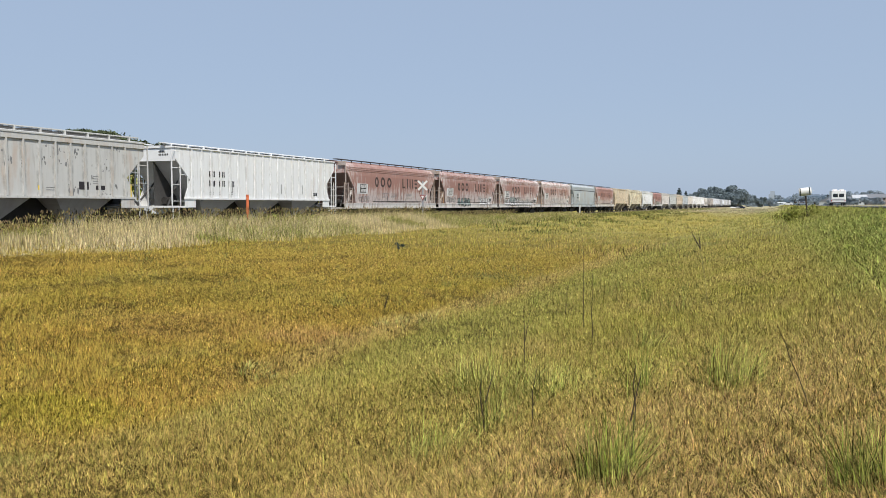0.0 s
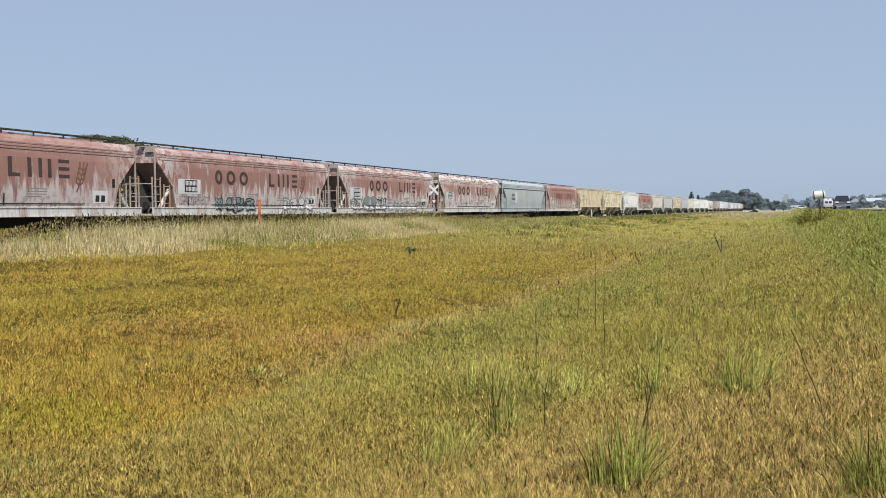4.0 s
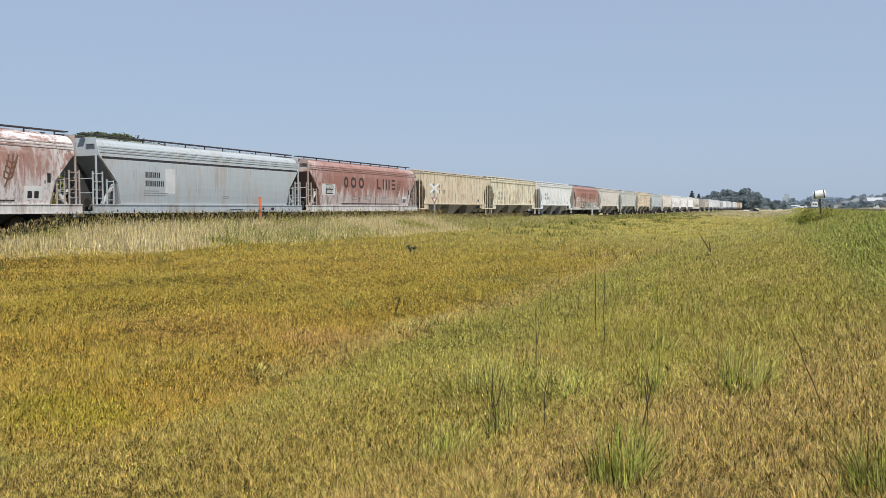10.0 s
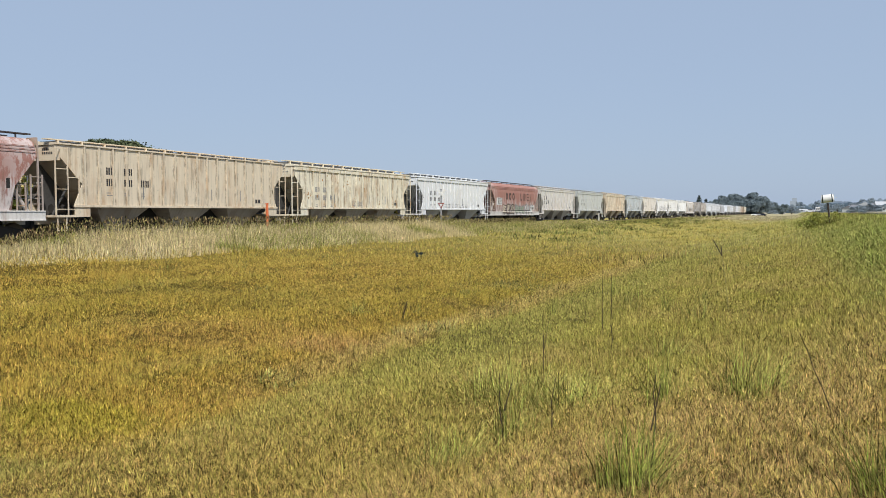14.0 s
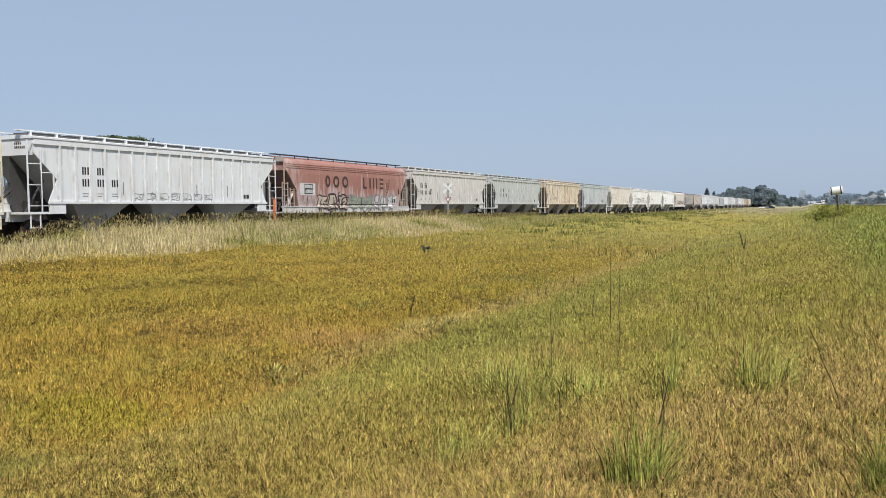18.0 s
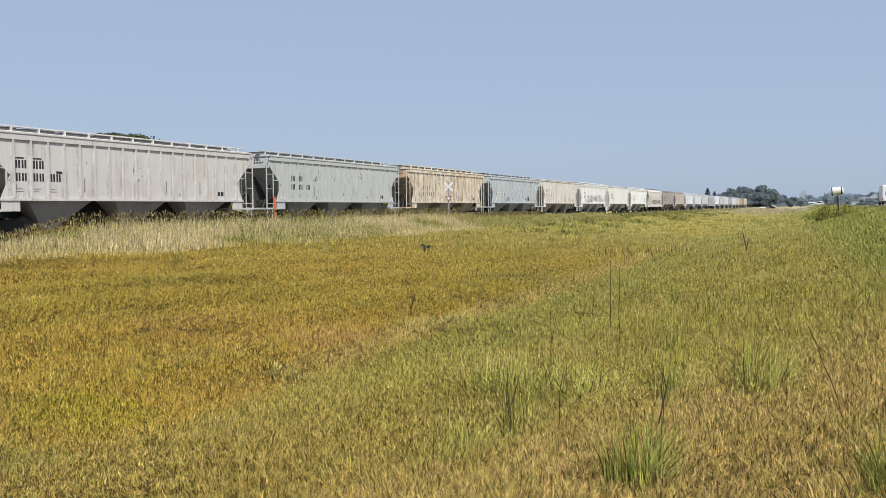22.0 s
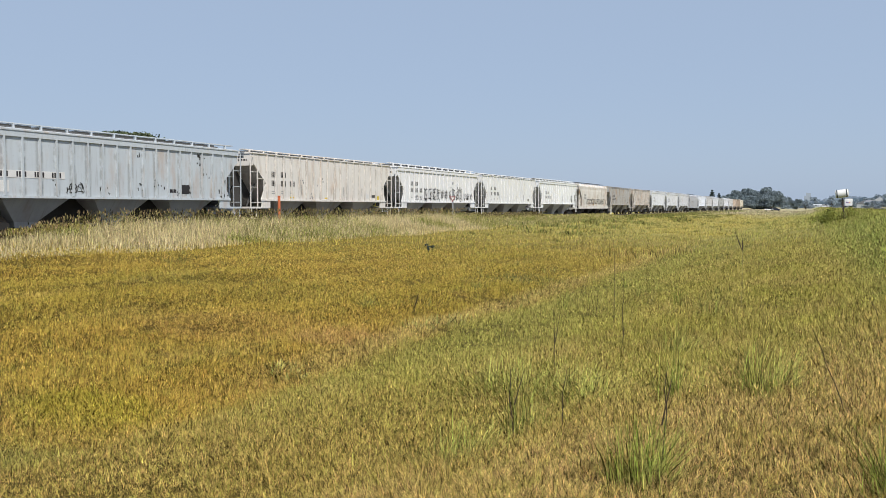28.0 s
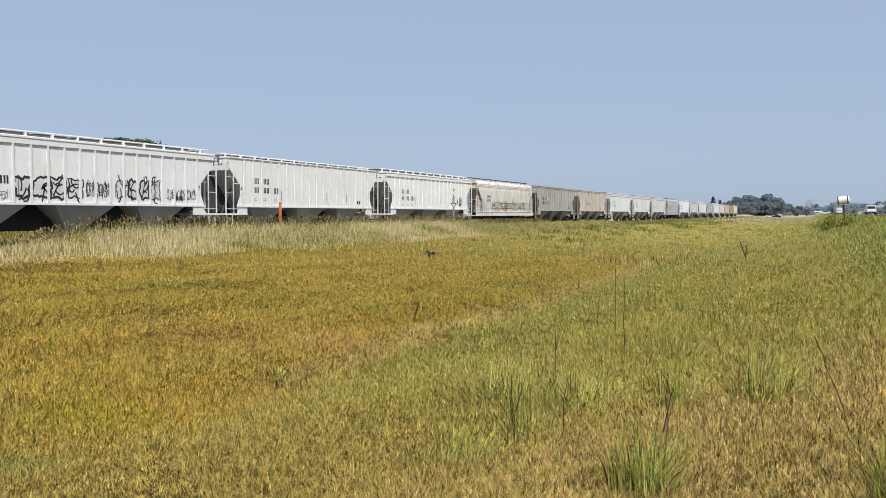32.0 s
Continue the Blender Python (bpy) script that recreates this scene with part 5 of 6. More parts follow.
def wooded_ridge(name, y, x0, x1, low, high, step, seed, mat, label):
    """A far belt of trees, as one uneven thick belt."""
    rng = random.Random(seed)
    n = int((x1 - x0) / step)
    tops = []
    for k in range(n + 1):
        x = x0 + k * step
        h = low + (high - low) * (0.5 + 0.4 * noise.noise(Vector((x * 0.007, seed, 0))) + 0.45 * abs(noise.noise(Vector((x * 0.045, seed, 3)))) + 0.30 * abs(noise.noise(Vector((x * 0.13, seed, 5)))))
        h += (high - low) * (0.25 if x > 40 else -0.22)
        tops.append((x, h + rng.uniform(-0.6, 0.6) * step * 0.25))
    verts = []
    for x, h in tops:
        verts += [(x, y, -2.0), (x, y + rng.uniform(-3, 3), h * 0.6), (x, y + 6, h), (x, y + 30, h * 0.5)]
    i = np.arange(n)[:, None] * 4 + np.arange(3)[None, :]
    i = i.ravel()
    ob = new(name, raw_mesh(name, verts, [np.stack([i, i + 4, i + 5, i + 1], 1)], mat))
    return tagged(ob, label, "woods", kind="structure")


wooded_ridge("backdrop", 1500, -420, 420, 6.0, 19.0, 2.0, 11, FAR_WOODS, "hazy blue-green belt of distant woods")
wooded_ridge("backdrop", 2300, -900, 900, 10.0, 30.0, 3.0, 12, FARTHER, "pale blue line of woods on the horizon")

elevator = new("grain_elevator")
elevator.location = (-8.0, 1900, 0)
# Blue in the concrete is distance haze put into its colour.
CONCRETE = plain("haze-blue far concrete", (0.33, 0.38, 0.45), 0.9)
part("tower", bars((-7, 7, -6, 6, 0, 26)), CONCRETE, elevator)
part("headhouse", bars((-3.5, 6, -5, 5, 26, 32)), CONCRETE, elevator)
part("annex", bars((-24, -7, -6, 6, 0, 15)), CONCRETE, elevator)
tagged(elevator, "pale concrete grain elevator far on the horizon", "building")


def farmhouse(x, y, w, h, rise, label, wall, roof_mat, turn=0):
    f = new("house")
    f.location = (x, y, float(ground_z(x, y)))
    f.rotation_euler = (0, 0, radians(turn))
    part("wall", bars((-w / 2, w / 2, -4, 4, -1, h)), wall, f)
    bm = bmesh.new()
    prism(bm, [(-4.6, h), (4.6, h), (0, h + rise)], -w / 2 - 0.4, w / 2 + 0.4)
    part("roof", bm, roof_mat, f)
    for level in range(2 if h > 4.5 else 1):
        z0 = 1.0 + 2.7 * level
        for k in range(3):
            cx = -w / 2 + (k + 0.5) * w / 3
            wdw = part("window", bars((cx - 0.6, cx + 0.6, -4.05, -4.0, z0, z0 + 1.3)), GLASS, f)
            part("frame", bars((cx - 0.72, cx + 0.72, -4.04, -4.002, z0 + 1.3, z0 + 1.42)), VAN, wdw)
    part("door", bars((w * 0.32, w * 0.32 + 1, -4.05, -4.0, -0.2, 2.0)), WOOD, f)
    return tagged(f, label, "house")


# House colours are greyed to hold the haze in front of them.
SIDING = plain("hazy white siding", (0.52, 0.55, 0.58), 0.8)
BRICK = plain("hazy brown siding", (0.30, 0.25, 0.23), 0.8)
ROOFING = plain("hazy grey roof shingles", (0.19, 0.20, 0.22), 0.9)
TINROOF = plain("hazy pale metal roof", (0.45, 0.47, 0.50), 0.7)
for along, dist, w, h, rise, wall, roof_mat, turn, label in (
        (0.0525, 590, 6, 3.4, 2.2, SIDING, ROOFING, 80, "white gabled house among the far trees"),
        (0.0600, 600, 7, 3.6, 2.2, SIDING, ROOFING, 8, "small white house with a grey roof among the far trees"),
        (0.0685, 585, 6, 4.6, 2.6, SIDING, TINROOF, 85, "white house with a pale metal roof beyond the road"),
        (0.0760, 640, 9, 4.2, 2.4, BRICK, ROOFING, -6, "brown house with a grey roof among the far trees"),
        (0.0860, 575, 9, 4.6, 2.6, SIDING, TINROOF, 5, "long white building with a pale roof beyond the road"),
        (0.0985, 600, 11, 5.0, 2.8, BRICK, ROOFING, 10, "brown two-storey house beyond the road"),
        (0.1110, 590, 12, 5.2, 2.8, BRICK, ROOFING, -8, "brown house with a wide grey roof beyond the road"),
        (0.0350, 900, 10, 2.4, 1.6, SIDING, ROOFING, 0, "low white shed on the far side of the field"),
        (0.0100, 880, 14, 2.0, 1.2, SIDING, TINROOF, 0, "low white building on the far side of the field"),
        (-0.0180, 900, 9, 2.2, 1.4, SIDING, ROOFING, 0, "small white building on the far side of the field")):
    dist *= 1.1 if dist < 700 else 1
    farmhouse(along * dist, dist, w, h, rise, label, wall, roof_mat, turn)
for k, (along, dist, h, w) in enumerate(((0.056, 600, 4.5, 5), (0.0645, 590, 5, 5), (0.0725, 600, 6, 6), (0.0805, 590, 4.5, 5), (0.093, 600, 5.5, 6), (0.105, 600, 5, 6), (-0.030, 760, 12, 8), (-0.018, 900, 9, 7), (-0.006, 820, 10, 9), (0.004, 900, 11, 9), (0.020, 880, 12, 10), (0.031, 820, 10, 9), (0.041, 860, 9, 8), (0.056, 860, 9, 9), (0.067, 830, 12, 9), (0.076, 790, 13, 10), (0.089, 790, 12, 9), (0.098, 780, 13, 10), (0.109, 790, 11, 9), (0.115, 780, 13, 10), (0.124, 650, 12, 9), (0.137, 660, 12, 10), (0.156, 650, 13, 10), (0.171, 640, 12, 9))):
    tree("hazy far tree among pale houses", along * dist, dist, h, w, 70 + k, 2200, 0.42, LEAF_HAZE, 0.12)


def parked_car(x, y, label, paint):
    """A small car that stands on the far cross road."""
    v = new("parked_car")
    v.location = (x, y, float(ground_z(x, y)))
    bm = bmesh.new()
    round_box(bm, -2.2, 2.2, -0.9, 0.9, 0.35, 0.95, 0.12)
    body = part("body", bm, paint, v)
    bm = bmesh.new()
    loft(bm, [[(-1.3, -0.85, 0.93), (1.5, -0.85, 0.93), (1.5, 0.85, 0.93), (-1.3, 0.85, 0.93)], [(-0.8, -0.7, 1.5), (1.0, -0.7, 1.5), (1.0, 0.7, 1.5), (-0.8, 0.7, 1.5)]])
    part("cabin", bm, GLASS, body)
    for px in (-1.4, 1.4):
        for py in (-0.8, 0.8):
            bm = bmesh.new()
            rod(bm, (px, py - 0.1, 0.33), (px, py + 0.1, 0.33), 0.33, 12)
            part("wheel", bm, RUBBER, v)
    return tagged(v, label, "car", "cars on the far cross road")


for along, dist, paint, label in ((-0.0444, 420, VAN, "white car on the far cross road"), (-0.0382, 420, NAVY, "dark car on the far cross road"), (0.0130, 420, VAN, "white car on the far cross road beside trees")):
    parked_car(along * dist, dist, label, paint)

# ---- grass ----


def blades(name, x, y, h, w, lean, mat, label, seed, parts=2, z=None, category="grass"):
    """Blades of grass, each a bent tapering leaf of its own."""
    rng = np.random.default_rng(seed)
    n = len(x)
    z = ground_z(x, y) if z is None else z
    a, b = rng.uniform(0, math.tau, n), rng.uniform(0, math.tau, n)
    side = np.stack([np.cos(a), np.sin(a), np.zeros(n)], 1) * (w / 2)[:, None]
    bend = np.stack([np.cos(b), np.sin(b), np.zeros(n)], 1) * (h * lean)[:, None]
    base = np.stack([x, y, z - 0.02], 1)
    up = np.array([0, 0, 1.0])[None]
    tall = (h * np.sqrt(np.clip(1 - lean ** 2 * 0.6, 0.2, 1)))[:, None] * up
    if parts == 1:
        v = np.stack([base - side, base + side, base + bend + tall], 1)
        faces = [np.arange(3 * n).reshape(n, 3)]
    else:
        mid = base + bend * 0.32 + tall * 0.58
        v = np.stack([base - side, base + side, mid + side * 0.8, mid - side * 0.8, base + bend + tall], 1)
        k = np.arange(n)[:, None] * 5
        faces = [k + np.array([[0, 1, 2, 3]]), k + np.array([[3, 2, 4]])]
    ob = new(name, raw_mesh(name, v.reshape(-1, 3), faces, mat))
    return tagged(ob, label, category, kind="stuff")


def fan(n, r0, r1, power, seed, a0=-57, a1=13):
    """Places in a sector of the meadow, thinning with distance."""
    rng = np.random.default_rng(seed)
    e = 2 - power
    u = rng.uniform(0, 1, n)
    r = (r0 ** e + u * (r1 ** e - r0 ** e)) ** (1 / e) * rng.normal(1, 0.06, n)
    a = np.radians(rng.uniform(a0, a1, n) + rng.normal(0, 2.5, n))
    return r * np.sin(a), r * np.cos(a), r, rng


def clumps(x, y, scale, seed):
    """A smooth random value from 0 to 1 over the ground."""
    s = np.sin(x * scale + seed) * np.cos(y * scale * 0.8 - seed) + np.sin((x * 0.6 + y) * scale * 1.7 + 2 * seed) * 0.6 + np.sin((x - 0.7 * y) * scale * 3.1) * 0.4
    return np.clip(0.5 + s / 3.2, 0, 1)


def open_turf(x):
    return (x > -27.6) & (x < 4.2)


# near, middle and far turf
x, y, r, rng = fan(430000, 3.3, 10.0, 1.0, 1, -56, 8)
keep = open_turf(x)
x, y, r = x[keep], y[keep], r[keep]
c = clumps(x, y, 1.3, 1.0)
h = (0.06 + 0.045 * c) * rng.uniform(0.5, 1.5, len(x)) * (0.45 + 1.1 * clumps(x + 0.35 * np.sin(2.3 * y) + 0.2 * np.sin(5.1 * y + x), y + 0.35 * np.sin(1.9 * x) + 0.2 * np.sin(4.3 * x - y), 11.0, 3.0))
w, lean = rng.uniform(0.0028, 0.0052, len(x)) * (0.65 + r / 13), rng.uniform(0.1, 1.15, len(x)) ** 0.8
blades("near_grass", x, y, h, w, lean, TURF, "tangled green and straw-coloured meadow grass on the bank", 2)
x, y, r, rng = fan(760000, 9.0, 36.0, 1.3, 3, -56, 8)
keep = open_turf(x)
x, y, r = x[keep], y[keep], r[keep]
c = clumps(x, y, 0.9, 2.0)
h = (0.065 + 0.055 * c) * rng.uniform(0.5, 1.5, len(x)) * (0.4 + 1.2 * clumps(x + 0.5 * np.sin(1.3 * y) + 0.3 * np.sin(3.1 * y + x), y + 0.5 * np.sin(1.1 * x) + 0.3 * np.sin(2.7 * x - y), 6.0, 3.0))
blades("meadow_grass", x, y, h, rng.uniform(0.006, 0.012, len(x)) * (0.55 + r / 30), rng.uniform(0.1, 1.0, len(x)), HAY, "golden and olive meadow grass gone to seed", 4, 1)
x, y, r, rng = fan(70000, 6.0, 34.0, 1.25, 28, -56, 8)
keep = open_turf(x) & (clumps(x, y, 0.8, 6.0) > 0.35)
x, y, r = x[keep], y[keep], r[keep]
blades("ripe_ears", x, y, rng.uniform(0.025, 0.05, len(x)) * (0.8 + r / 40), rng.uniform(0.006, 0.011, len(x)) * (0.6 + r / 22), rng.uniform(0.1, 0.9, len(x)), EARS, "ripe ears of the meadow grass", 29, 1, ground_z(x, y) + rng.uniform(0.07, 0.17, len(x)))
x, y, r, rng = fan(260000, 33.0, 210.0, 1.45, 5, -56, 9)
keep = open_turf(x)
x, y, r = x[keep], y[keep], r[keep]
h = (0.10 + 0.18 * clumps(x, y, 0.6, 3.0)) * rng.uniform(0.5, 1.4, len(x))
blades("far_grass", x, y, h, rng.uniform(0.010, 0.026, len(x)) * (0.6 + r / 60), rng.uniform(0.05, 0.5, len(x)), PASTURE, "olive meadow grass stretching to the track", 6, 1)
rng = np.random.default_rng(7)
n = 110000
r, a = 26 * rng.uniform(0, 1, n) ** 0.8, rng.uniform(0, math.tau, n)
x, y = r * np.sin(a), r * np.cos(a) - 1.0
keep = open_turf(x) & ((np.abs(np.degrees(np.arctan2(x, y)) + 22) > 35) | (np.hypot(x, y) < 3.7))
x, y, r = x[keep], y[keep], r[keep]
blades("meadow_grass", x, y, rng.uniform(0.06, 0.22, len(x)), rng.uniform(0.014, 0.030, len(x)) * (0.8 + r / 14), rng.uniform(0.1, 1.1, len(x)), HAY, "olive meadow grass along the bank", 8, 1)
n = 25000
x, y = rng.uniform(-27, 4, n), rng.uniform(-60, -18, n)
blades("meadow_grass", x, y, rng.uniform(0.1, 0.35, n), rng.uniform(0.04, 0.09, n), rng.uniform(0.1, 0.6, n), HAY, "olive meadow grass behind the bank", 26, 1)
x, y = rng.uniform(-60, -34, 30000), rng.uniform(0, 140, 30000)
blades("far_grass", x, y, rng.uniform(0.3, 0.9, 30000), rng.uniform(0.04, 0.09, 30000), rng.uniform(0.1, 0.5, 30000), RANK, "rank green grass beyond the track", 9, 1)
x, y = rng.uniform(-39, -34.4, 16000), rng.uniform(8, 90, 16000)
blades("rank_grass", x, y, rng.uniform(0.12, 0.4, 16000), rng.uniform(0.02, 0.05, 16000), rng.uniform(0.1, 0.6, 16000), RANK, "rank green grass behind the rails", 24, 1)

# the tall dry margin along the track
n = 82000
x, y = rng.uniform(-27.7, -22.0, n), rng.uniform(4, 110, n) 
h = rng.uniform(0.5, 1.12, n) * np.clip(1.3 - np.abs(x + 26.0) * 0.27, 0.12, 1) * np.where(y > 62, 0.62, 1.0) * np.clip((y - 17.0) / 7.0, 0.35, 1)
dry = clumps(x, y, 0.35, 4.0) > 0.12
dry &= (y < 56) | (rng.uniform(0, 1, n) < 0.3)
dry &= ~((y > 29) & (y < 43) & (rng.uniform(0, 1, n) < 0.35))
blades("dry_grass", x[dry], y[dry], h[dry], rng.uniform(0.012, 0.03, dry.sum()), rng.uniform(0.05, 0.35, dry.sum()), STRAW, "tall pale straw grass along the track", 10)
blades("rank_grass", x[~dry], y[~dry], h[~dry] * 1.05, rng.uniform(0.015, 0.035, (~dry).sum()), rng.uniform(0.15, 0.85, (~dry).sum()), MARGIN, "rank green grass along the track", 11)
n = 13000
x, y = rng.uniform(-28.2, -26.6, n), rng.uniform(4, 85, n)
top = ground_z(x, y) + rng.uniform(0.55, 1.30, n) * np.where(y > 62, 0.7, 1.0) * np.clip((y - 17.0) / 7.0, 0.3, 1)
blades("seed_heads", x, y, rng.uniform(0.10, 0.17, n), rng.uniform(0.03, 0.05, n), rng.uniform(0.1, 0.6, n), grass_mat("brown seed heads", ((0.15, 0.12, 0.055), (0.30, 0.25, 0.12)), 0.3, 1.7), "brown seed heads of the tall grass", 12, 2, top)
x, y = rng.uniform(-28.2, -26.4, 14000), rng.uniform(4, 85, 14000)
blades("seed_stems", x, y, rng.uniform(0.7, 1.35, 14000) * np.where(y > 62, 0.7, 1.0) * np.clip((y - 17.0) / 7.0, 0.3, 1), np.full(14000, 0.012), rng.uniform(0.02, 0.15, 14000), RANK, "thin stems of the tall grass", 13, 1)
# low scrub along the far part of the track
n = 26000
x, y = rng.uniform(-27.9, -22.5, n), rng.uniform(60, 330, n)
blades("rank_grass", x, y, rng.uniform(0.10, 0.38, n), rng.uniform(0.03, 0.09, n), rng.uniform(0.1, 0.6, n), SCRUB, "low green growth along the track", 14, 1)
n = 12000
x, y = rng.normal(-24.3, 0.9, n), rng.normal(36.0, 3.6, n)
blades("rank_grass", x, y, rng.uniform(0.2, 0.62, n) * np.clip(1.2 - np.abs(x + 24.6) * 0.35, 0.3, 1), rng.uniform(0.02, 0.045, n), rng.uniform(0.3, 1.1, n), WEED, "leafy green weeds in front of the tall dry grass", 32, 1)
n = 11000
x, y = rng.uniform(-28.2, -26.3, n), rng.uniform(58, 330, n)
blades("dry_grass", x, y, rng.uniform(0.10, 0.30, n), rng.uniform(0.04, 0.10, n), rng.uniform(0.1, 0.6, n), STRAW, "low pale dry grass beside the rails", 25, 1)

n = 40000
r = (200.0 + 260 * rng.uniform(0, 1, n))
a = np.radians(rng.uniform(-9, 1.2, n))
x, y = r * np.sin(a), r * np.cos(a)
keep = open_turf(x)
blades("far_grass", x[keep], y[keep], rng.uniform(0.1, 0.4, keep.sum()), rng.uniform(0.1, 0.3, keep.sum()), rng.uniform(0.1, 0.5, keep.sum()), PASTURE, "pale grass of the far field", 23, 1)
# a patch of brown coarse weeds, and darker scrub spots
n = 260
x, y = rng.normal(-6.6, 0.9, n), rng.normal(35.5, 2.2, n)
blades("brown_weeds", x, y, rng.uniform(0.15, 0.42, n), rng.uniform(0.02, 0.04, n), rng.uniform(0.1, 0.6, n), grass_mat("brown weeds", ((0.40, 0.31, 0.10), (0.48, 0.39, 0.14)), 0.3, 1.5), "patch of coarse brown weeds in the meadow", 21)
n = 5000
spot = rng.integers(0, 60, n)
sx, sy = rng.uniform(-25, -15, 60), rng.uniform(45, 190, 60)
x, y = sx[spot] + rng.normal(0, 0.5, n), sy[spot] + rng.normal(0, 1.2, n)
blades("scrub", x, y, rng.uniform(0.15, 0.5, n), rng.uniform(0.05, 0.12, n), rng.uniform(0.1, 0.7, n), SCRUB, "low green scrub dotted over the meadow", 22, 1)
n = 9000
spot_of = rng.integers(0, 330, n)
sx, sy = rng.uniform(-21, 0, 330), 15 + 105 * rng.uniform(0, 1, 330) ** 1.3
x, y = sx[spot_of] + rng.normal(0, 0.13, n), sy[spot_of] + rng.normal(0, 0.3, n)
blades("scrub", x, y, rng.uniform(0.10, 0.26, n), rng.uniform(0.012, 0.028, n) * (0.6 + y / 60), rng.uniform(0.1, 0.7, n), SCRUB, "small dark green tufts dotted over the meadow", 30, 1)
n = 700
x, y = rng.normal(-7.4, 0.7, n), rng.normal(21.5, 0.8, n)
blades("brown_weeds", x, y, rng.uniform(0.10, 0.28, n), rng.uniform(0.010, 0.022, n), rng.uniform(0.1, 0.7, n), SCRUB, "dark brown-green weeds in a hollow at the foot of the bank", 31, 1)

# rank weeds on the shoulder of the road
n = 42000
y = -4.0 + 157 * rng.uniform(0, 1, n) ** 1.7
x = rng.uniform(0.75, 4.3, n)
keep = x > 0.7 + 0.6 * clumps(y, y, 0.5, 1.0) - np.clip((y - 25) / 60, 0, 0.6)
x, y = x[keep], y[keep]
blades("roadside_weeds", x, y, rng.uniform(0.10, 0.32, len(x)) * (0.5 + 0.5 * clumps(x, y, 1.1, 5.0)), rng.uniform(0.006, 0.015, len(x)) * (1 + y / 55), rng.uniform(0.4, 1.2, len(x)), WEED, "rank leafy green weeds on the road shoulder", 15, 2, None, "weeds")

n = 2600
y = rng.uniform(7, 34, n)
x = 0.85 + 0.03 * y + np.abs(rng.normal(0, 0.7, n))
blades("roadside_weeds", x, y, rng.uniform(0.15, 0.38, n), rng.uniform(0.009, 0.02, n), rng.uniform(0.5, 1.25, n), WEED, "tall broad-leaved weeds on the road shoulder", 16, 2, None, "weeds")


def tussock(x, y, height, spread, n, seed, mat=TUFTS, label="green tussock of long grass on the bank", width=0.0038):
    """One tuft: long blades that spring from one root."""
    rng = np.random.default_rng(seed)
    n = int(n * 3.2)
    a, d = rng.uniform(0, math.tau, n), rng.uniform(0, 1, n) ** 0.9
    a += 0.5 * np.sin(3 * a + seed)
    h = height * 1.15 * rng.uniform(0.2, 1.08, n) ** 1.2
    z = ground_z(np.full(n, x), np.full(n, y))
    bx, by = spread * (0.45 * d * np.cos(a) + rng.normal(0, 0.30, n)), spread * (0.45 * d * np.sin(a) + rng.normal(0, 0.30, n))
    side = np.stack([-np.sin(a + 0.8), np.cos(a + 0.8), np.zeros(n)], 1) * (width / 2 * rng.uniform(0.6, 1.3, n))[:, None]
    out = np.stack([np.cos(a), np.sin(a), np.zeros(n)], 1) * (spread * d * rng.uniform(0.5, 1.7, n))[:, None]
    base = np.stack([bx, by, np.full(n, -0.03)], 1)
    rise = np.array([0, 0, 1.0])[None] * (h * (1 - 0.25 * d))[:, None]
    m1, m2 = base + out * 0.25 + rise * 0.5, base + out * 0.6 + rise * 0.88
    v = np.stack([base - side, base + side, m1 + side, m1 - side, m2 + side * 0.7, m2 - side * 0.7, base + out + rise], 1)
    k = np.arange(n)[:, None] * 7
    ob = new("grass_tussock", raw_mesh("grass_tussock", v.reshape(-1, 3), [k + np.array([[0, 1, 2, 3]]), k + np.array([[3, 2, 4, 5]]), k + np.array([[5, 4, 6]])], mat))
    ob.location = (x, y, float(z[0]))
    return tagged(ob, label, "grass", "grass tussocks")


tussock(-0.32, 6.7, 0.44, 0.32, 150, 1)
tussock(-0.84, 4.45, 0.40, 0.27, 130, 2)
tussock(0.45, 4.3, 0.34, 0.30, 110, 3)
tussock(-2.05, 5.9, 0.46, 0.22, 70, 4)
tussock(-1.0, 6.6, 0.46, 0.24, 60, 5)
tussock(-1.4, 9.6, 0.40, 0.30, 70, 8)
tussock(-8.2, 14.0, 0.35, 0.30, 60, 9)
tussock(-2.7, 7.5, 0.36, 0.70, 230, 10)
tussock(-1.9, 7.1, 0.32, 0.60, 170, 11)
tussock(-2.3, 5.2, 0.34, 0.45, 120, 12)
SAGE = grass_mat("pale grey green leaves", ((0.41, 0.42, 0.14), (0.50, 0.48, 0.17)), 0.35, 1.3)
for k, (tx, ty, th, ts) in enumerate(((-6.2, 8.35, 0.16, 0.28), (-6.45, 8.5, 0.14, 0.25), (-5.95, 8.3, 0.14, 0.25), (-5.95, 12.4, 0.24, 0.36), (-5.7, 12.9, 0.22, 0.32), (-6.25, 12.2, 0.18, 0.28))):
    tussock(tx, ty, th, ts, 22, 200 + k, SAGE, "pale grey-green leafy tuft at the foot of the bank", 0.012)
rng = np.random.default_rng(33)
for k in range(16):
    d, a = rng.uniform(8, 26), math.radians(rng.uniform(-40, 2))
    px, py = d * math.sin(a), d * math.cos(a)
    if px > -5:
        tussock(px, py, rng.uniform(0.3, 0.5), rng.uniform(0.15, 0.3), int(rng.integers(25, 60)), 40 + k)


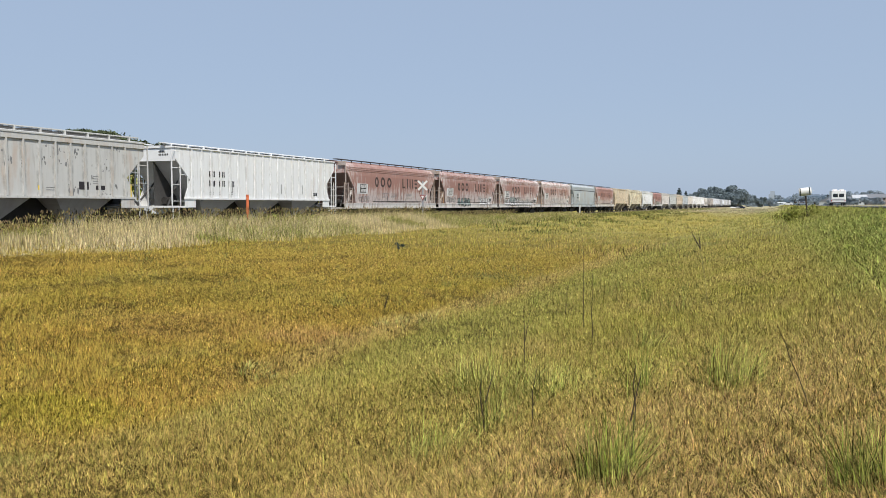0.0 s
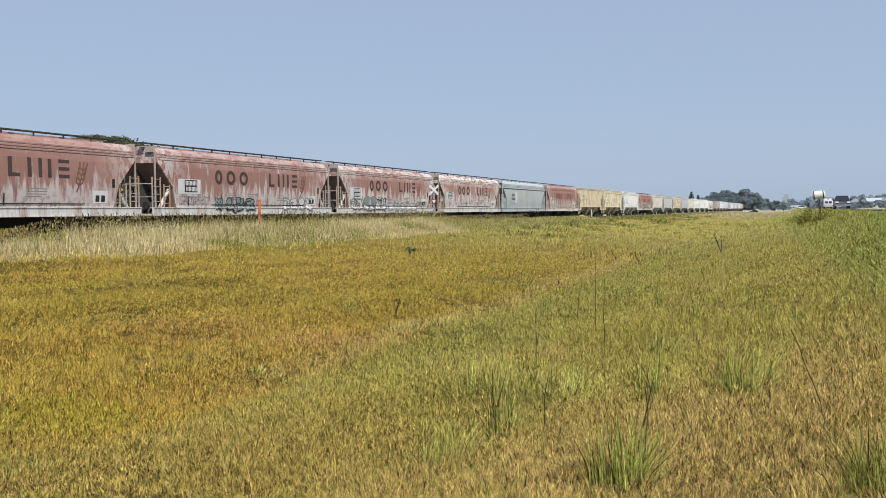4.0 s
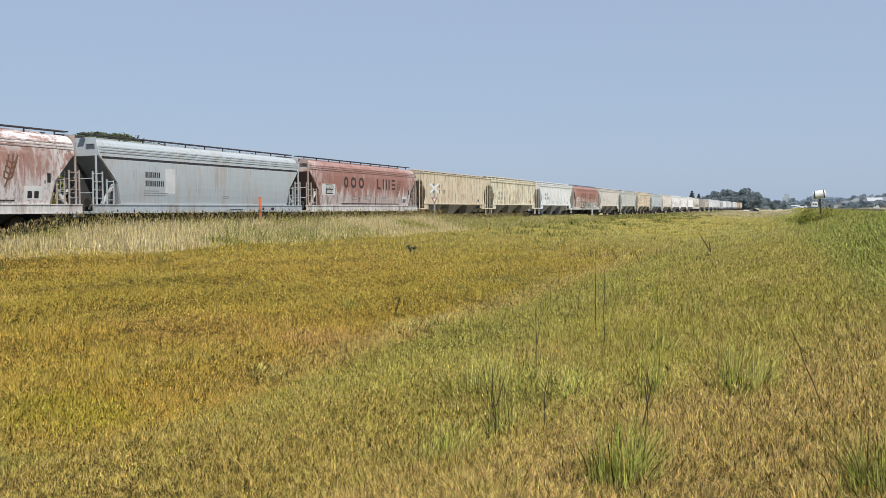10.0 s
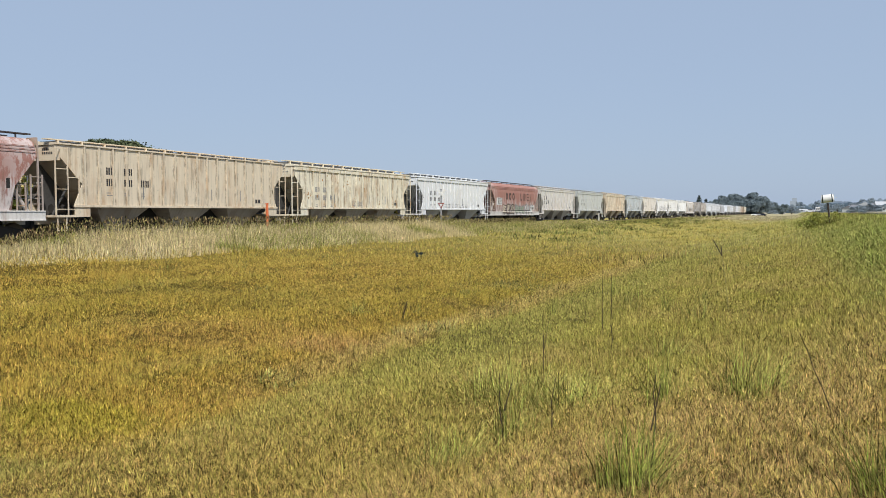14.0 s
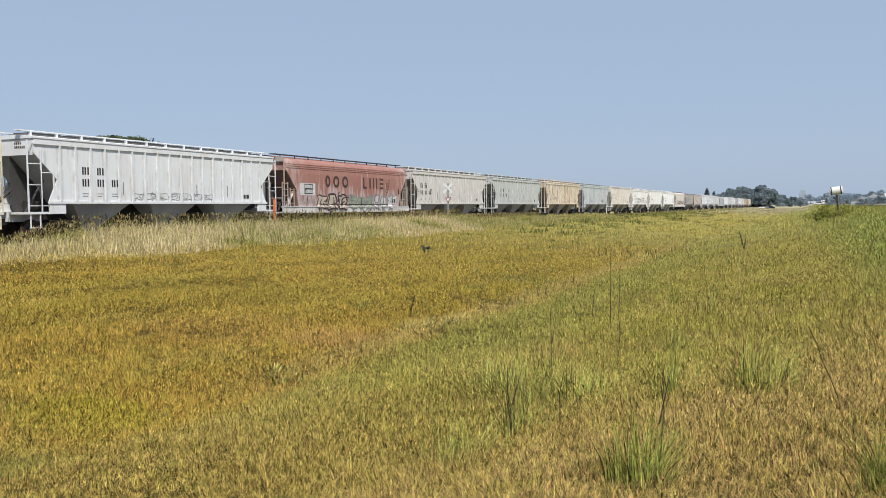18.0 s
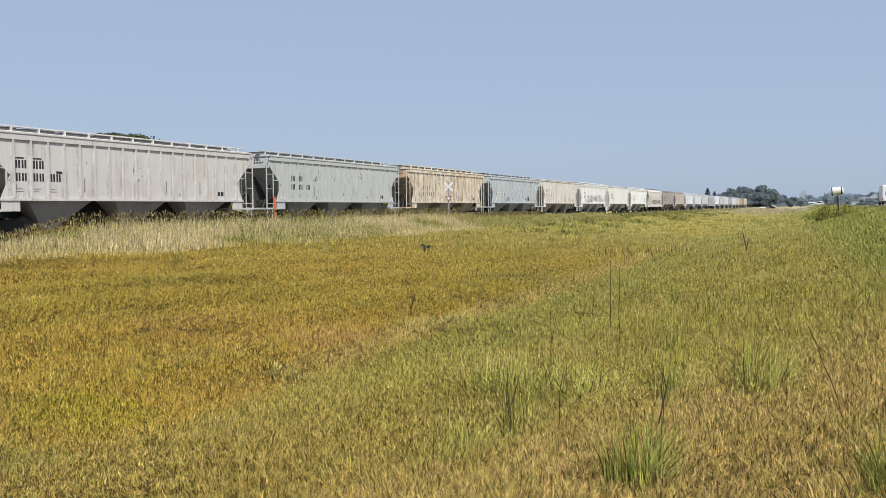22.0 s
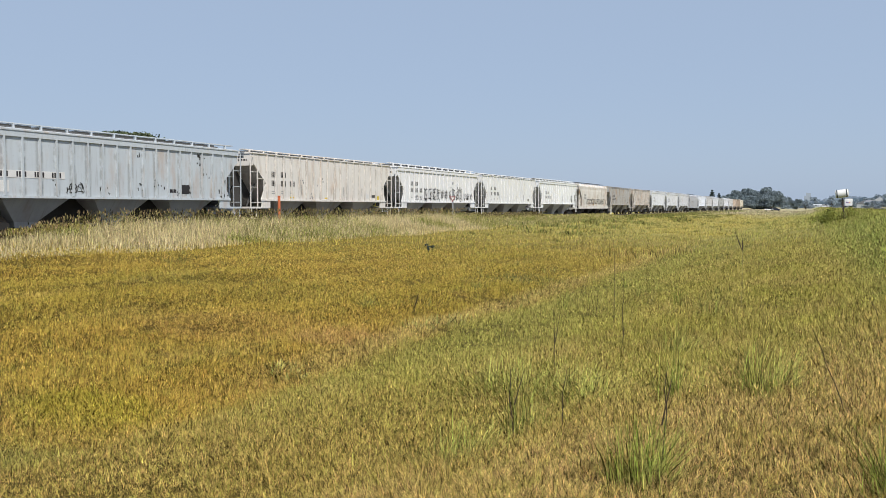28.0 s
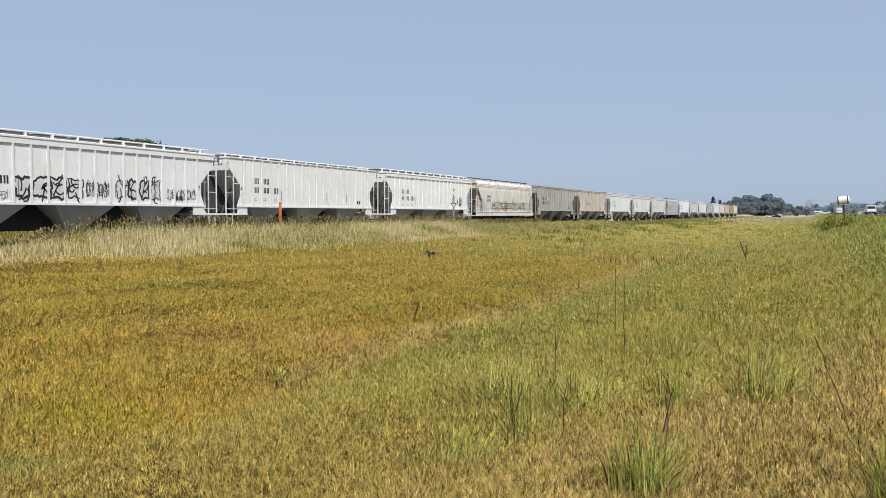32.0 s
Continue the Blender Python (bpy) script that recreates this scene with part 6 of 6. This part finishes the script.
def dead_stalk(x, y, height, lean, seed, fork=True, thick=1.0):
    """A dry stem of last year, with a side shoot."""
    rng = random.Random(seed)
    s = new("dead_stalk")
    s.location = (x, y, float(ground_z(x, y)))
    bm = bmesh.new()
    p = Vector((0, 0, -0.05))
    for k in range(5):
        q = p + Vector((lean * height / 5 * (0.6 + 0.2 * k) + rng.uniform(-0.015, 0.015), rng.uniform(-0.02, 0.02), height / 5))
        rod(bm, p, q, thick * (0.006 - 0.0008 * k), 5, thick * (0.0055 - 0.0008 * k))
        p = q
    part("stem", bm, STALK, s)
    if fork:
        bm = bmesh.new()
        a = Vector((lean * height * 0.3, 0, height * 0.42))
        rod(bm, a, a + Vector((-lean * height * 0.5 + 0.05, 0.03, height * 0.42)), 0.005 * thick, 5, 0.002 * thick)
        part("side_shoot", bm, STALK, s)
    return tagged(s, "thin dark dead weed stalk standing in grass", "weed", "dead stalks")


dead_stalk(-2.62, 11.7, 1.42, -0.015, 1, False, 1.0)
dead_stalk(-2.19, 10.25, 1.05, -0.02, 2, False, 1.0)
dead_stalk(-2.6, 8.6, 0.75, 0.02, 3)
dead_stalk(-2.05, 5.75, 0.62, -0.05, 4)
dead_stalk(-0.75, 4.6, 0.66, 0.0, 5)
dead_stalk(-7.25, 14.2, 0.42, 0.35, 7, False, 3.2)
dead_stalk(0.25, 6.0, 0.6, -0.35, 8, False, 0.7)
dead_stalk(-1.75, 6.0, 0.5, 0.1, 9, False)
dead_stalk(-5.6, 11.6, 0.35, 0.5, 10, False)
dead_stalk(-3.6, 14.5, 0.6, 0.05, 11, False)
dead_stalk(0.7, 9.5, 0.5, -0.4, 12, False, 0.5)

# a tall thin weed with two dark heads, that the wind moves
swaying = new("swaying_weed")
SWAY_AT = (-0.97, 13.25, float(ground_z(-0.97, 13.25)))
swaying.location = SWAY_AT
bm = bmesh.new()
rod(bm, (0, 0, -0.05), (0.01, 0, 0.4), 0.0035, 5, 0.003)
rod(bm, (0.01, 0, 0.4), (0, 0, 0.92), 0.003, 5, 0.0028)
part("stem", bm, plain("pale weed stem", (0.30, 0.26, 0.12), 0.8), swaying)
for tip in ((-0.11, 0, 1.20), (0.004, 0, 1.10)):
    bm = bmesh.new()
    middle = (tip[0] * 0.5, 0, 0.92 + (tip[2] - 0.92) * 0.5)
    rod(bm, (0, 0, 0.91), middle, 0.006, 6, 0.010)
    rod(bm, middle, tip, 0.010, 6, 0.004)
    part("seed_head", bm, STALK, swaying, "dark narrow seed head")
tagged(swaying, "tall thin weed with two dark seed heads", "weed")

# a dark leafy weed alone in the meadow
weed = new("meadow_weed")
weed.scale = (0.6, 0.6, 0.6)
weed.location = (-14.45, 29.6, float(ground_z(-14.45, 29.6)))
bm = bmesh.new()
rod(bm, (0, 0, -0.05), (0.05, 0, 0.55), 0.015, 5, 0.006)
rod(bm, (0.0, 0, 0.25), (0.32, 0.05, 0.52), 0.008, 5, 0.004)
rod(bm, (0.0, 0, 0.25), (-0.2, 0.05, 0.6), 0.008, 5, 0.004)
part("stem", bm, STALK, weed)
leaf_cloud("leaves", [(0.3, 0.05, 0.5), (-0.18, 0.05, 0.6), (0.05, 0, 0.45), (0.02, 0, 0.3)], [0.14, 0.12, 0.16, 0.1], 90, 0.07, NEEDLE, weed, 3)
tagged(weed, "dark leafy weed standing alone in the meadow", "weed")


def bush(x, y, w, h, seed, label, mat=SCRUB, leaves=4500, size=0.04):
    b = new("bush")
    b.location = (x, y, float(ground_z(x, y)))
    rng = random.Random(seed)
    bm = bmesh.new()
    for k in range(6):
        rod(bm, (0, 0, -0.05), (w * rng.uniform(-0.4, 0.4), w * rng.uniform(-0.3, 0.3), h * 0.7), 0.02, 5, 0.006)
    tagged(part("stems", bm, BARK, b), kind="stuff")
    leaf_cloud("leaves", [(w * rng.uniform(-0.42, 0.42), w * rng.uniform(-0.3, 0.3), h * rng.uniform(0.25, 0.85)) for _ in range(12)], [max(h * 0.22, w * 0.13)] * 12, leaves, size, mat, b, seed)
    return tagged(b, label, "bush")


bush(1.9, 61.4, 2.6, 0.9, 1, "green weedy bush round the foot of the barrel's post", WEED)
bush(1.0, 62.6, 2.4, 0.6, 2, "green weedy bush on the road bank", WEED)
rng = random.Random(61)
for k in range(22):
    by = 12 + 3.7 * k
    bush(-40.2 + rng.uniform(-0.6, 0.6), by + rng.uniform(-1, 1), rng.uniform(3.4, 4.6), rng.uniform(2.6, 3.2), 300 + k, "green leafy shrub on the bank behind the track", MARGIN, 3200, 0.17)
for k, (bx, by, w, h) in enumerate(((-27.0, 38.5, 1.6, 1.0), (-26.8, 41.5, 1.4, 0.95), (-27.2, 34.0, 1.3, 0.9), (-27.4, 45.0, 1.5, 0.9), (-27.3, 24.0, 1.2, 0.8))):
    bush(bx, by, w, h, 10 + k, "green shrub in the tall grass beside the track", MARGIN, 2400, 0.05)

# ---- what moves ----


def motions():
    for car, mid in TRAIN:
        walk(car, [(t, pose(TRACK_X, mid - run(t), 0)) for t in range(0, 33, 4)])
    sway = ((0, -8), (2, -12), (3.5, -3), (5.5, 2), (8, 2), (9.5, -6), (11, -16), (12.5, -9), (14, -7), (16.5, -1), (17.1, 0), (18, 6), (18.5, 0), (19, 2), (19.5, -4), (20, 12), (20.5, 1), (21, 0), (21.5, 9), (23, 5), (25, 14), (26.5, 6), (28, 0), (29.5, 1), (31, -2), (32, 2))
    walk(swaying, [(t, Matrix.Translation(SWAY_AT) @ pose(0, 0, 0, 0, a, 0)) for t, a in sway])
    for thing, x, z, y0, speed in TRAFFIC:
        walk(thing, [(t, pose(x, y0 + speed * t, z)) for t in (0, 16, 32)])


motions()
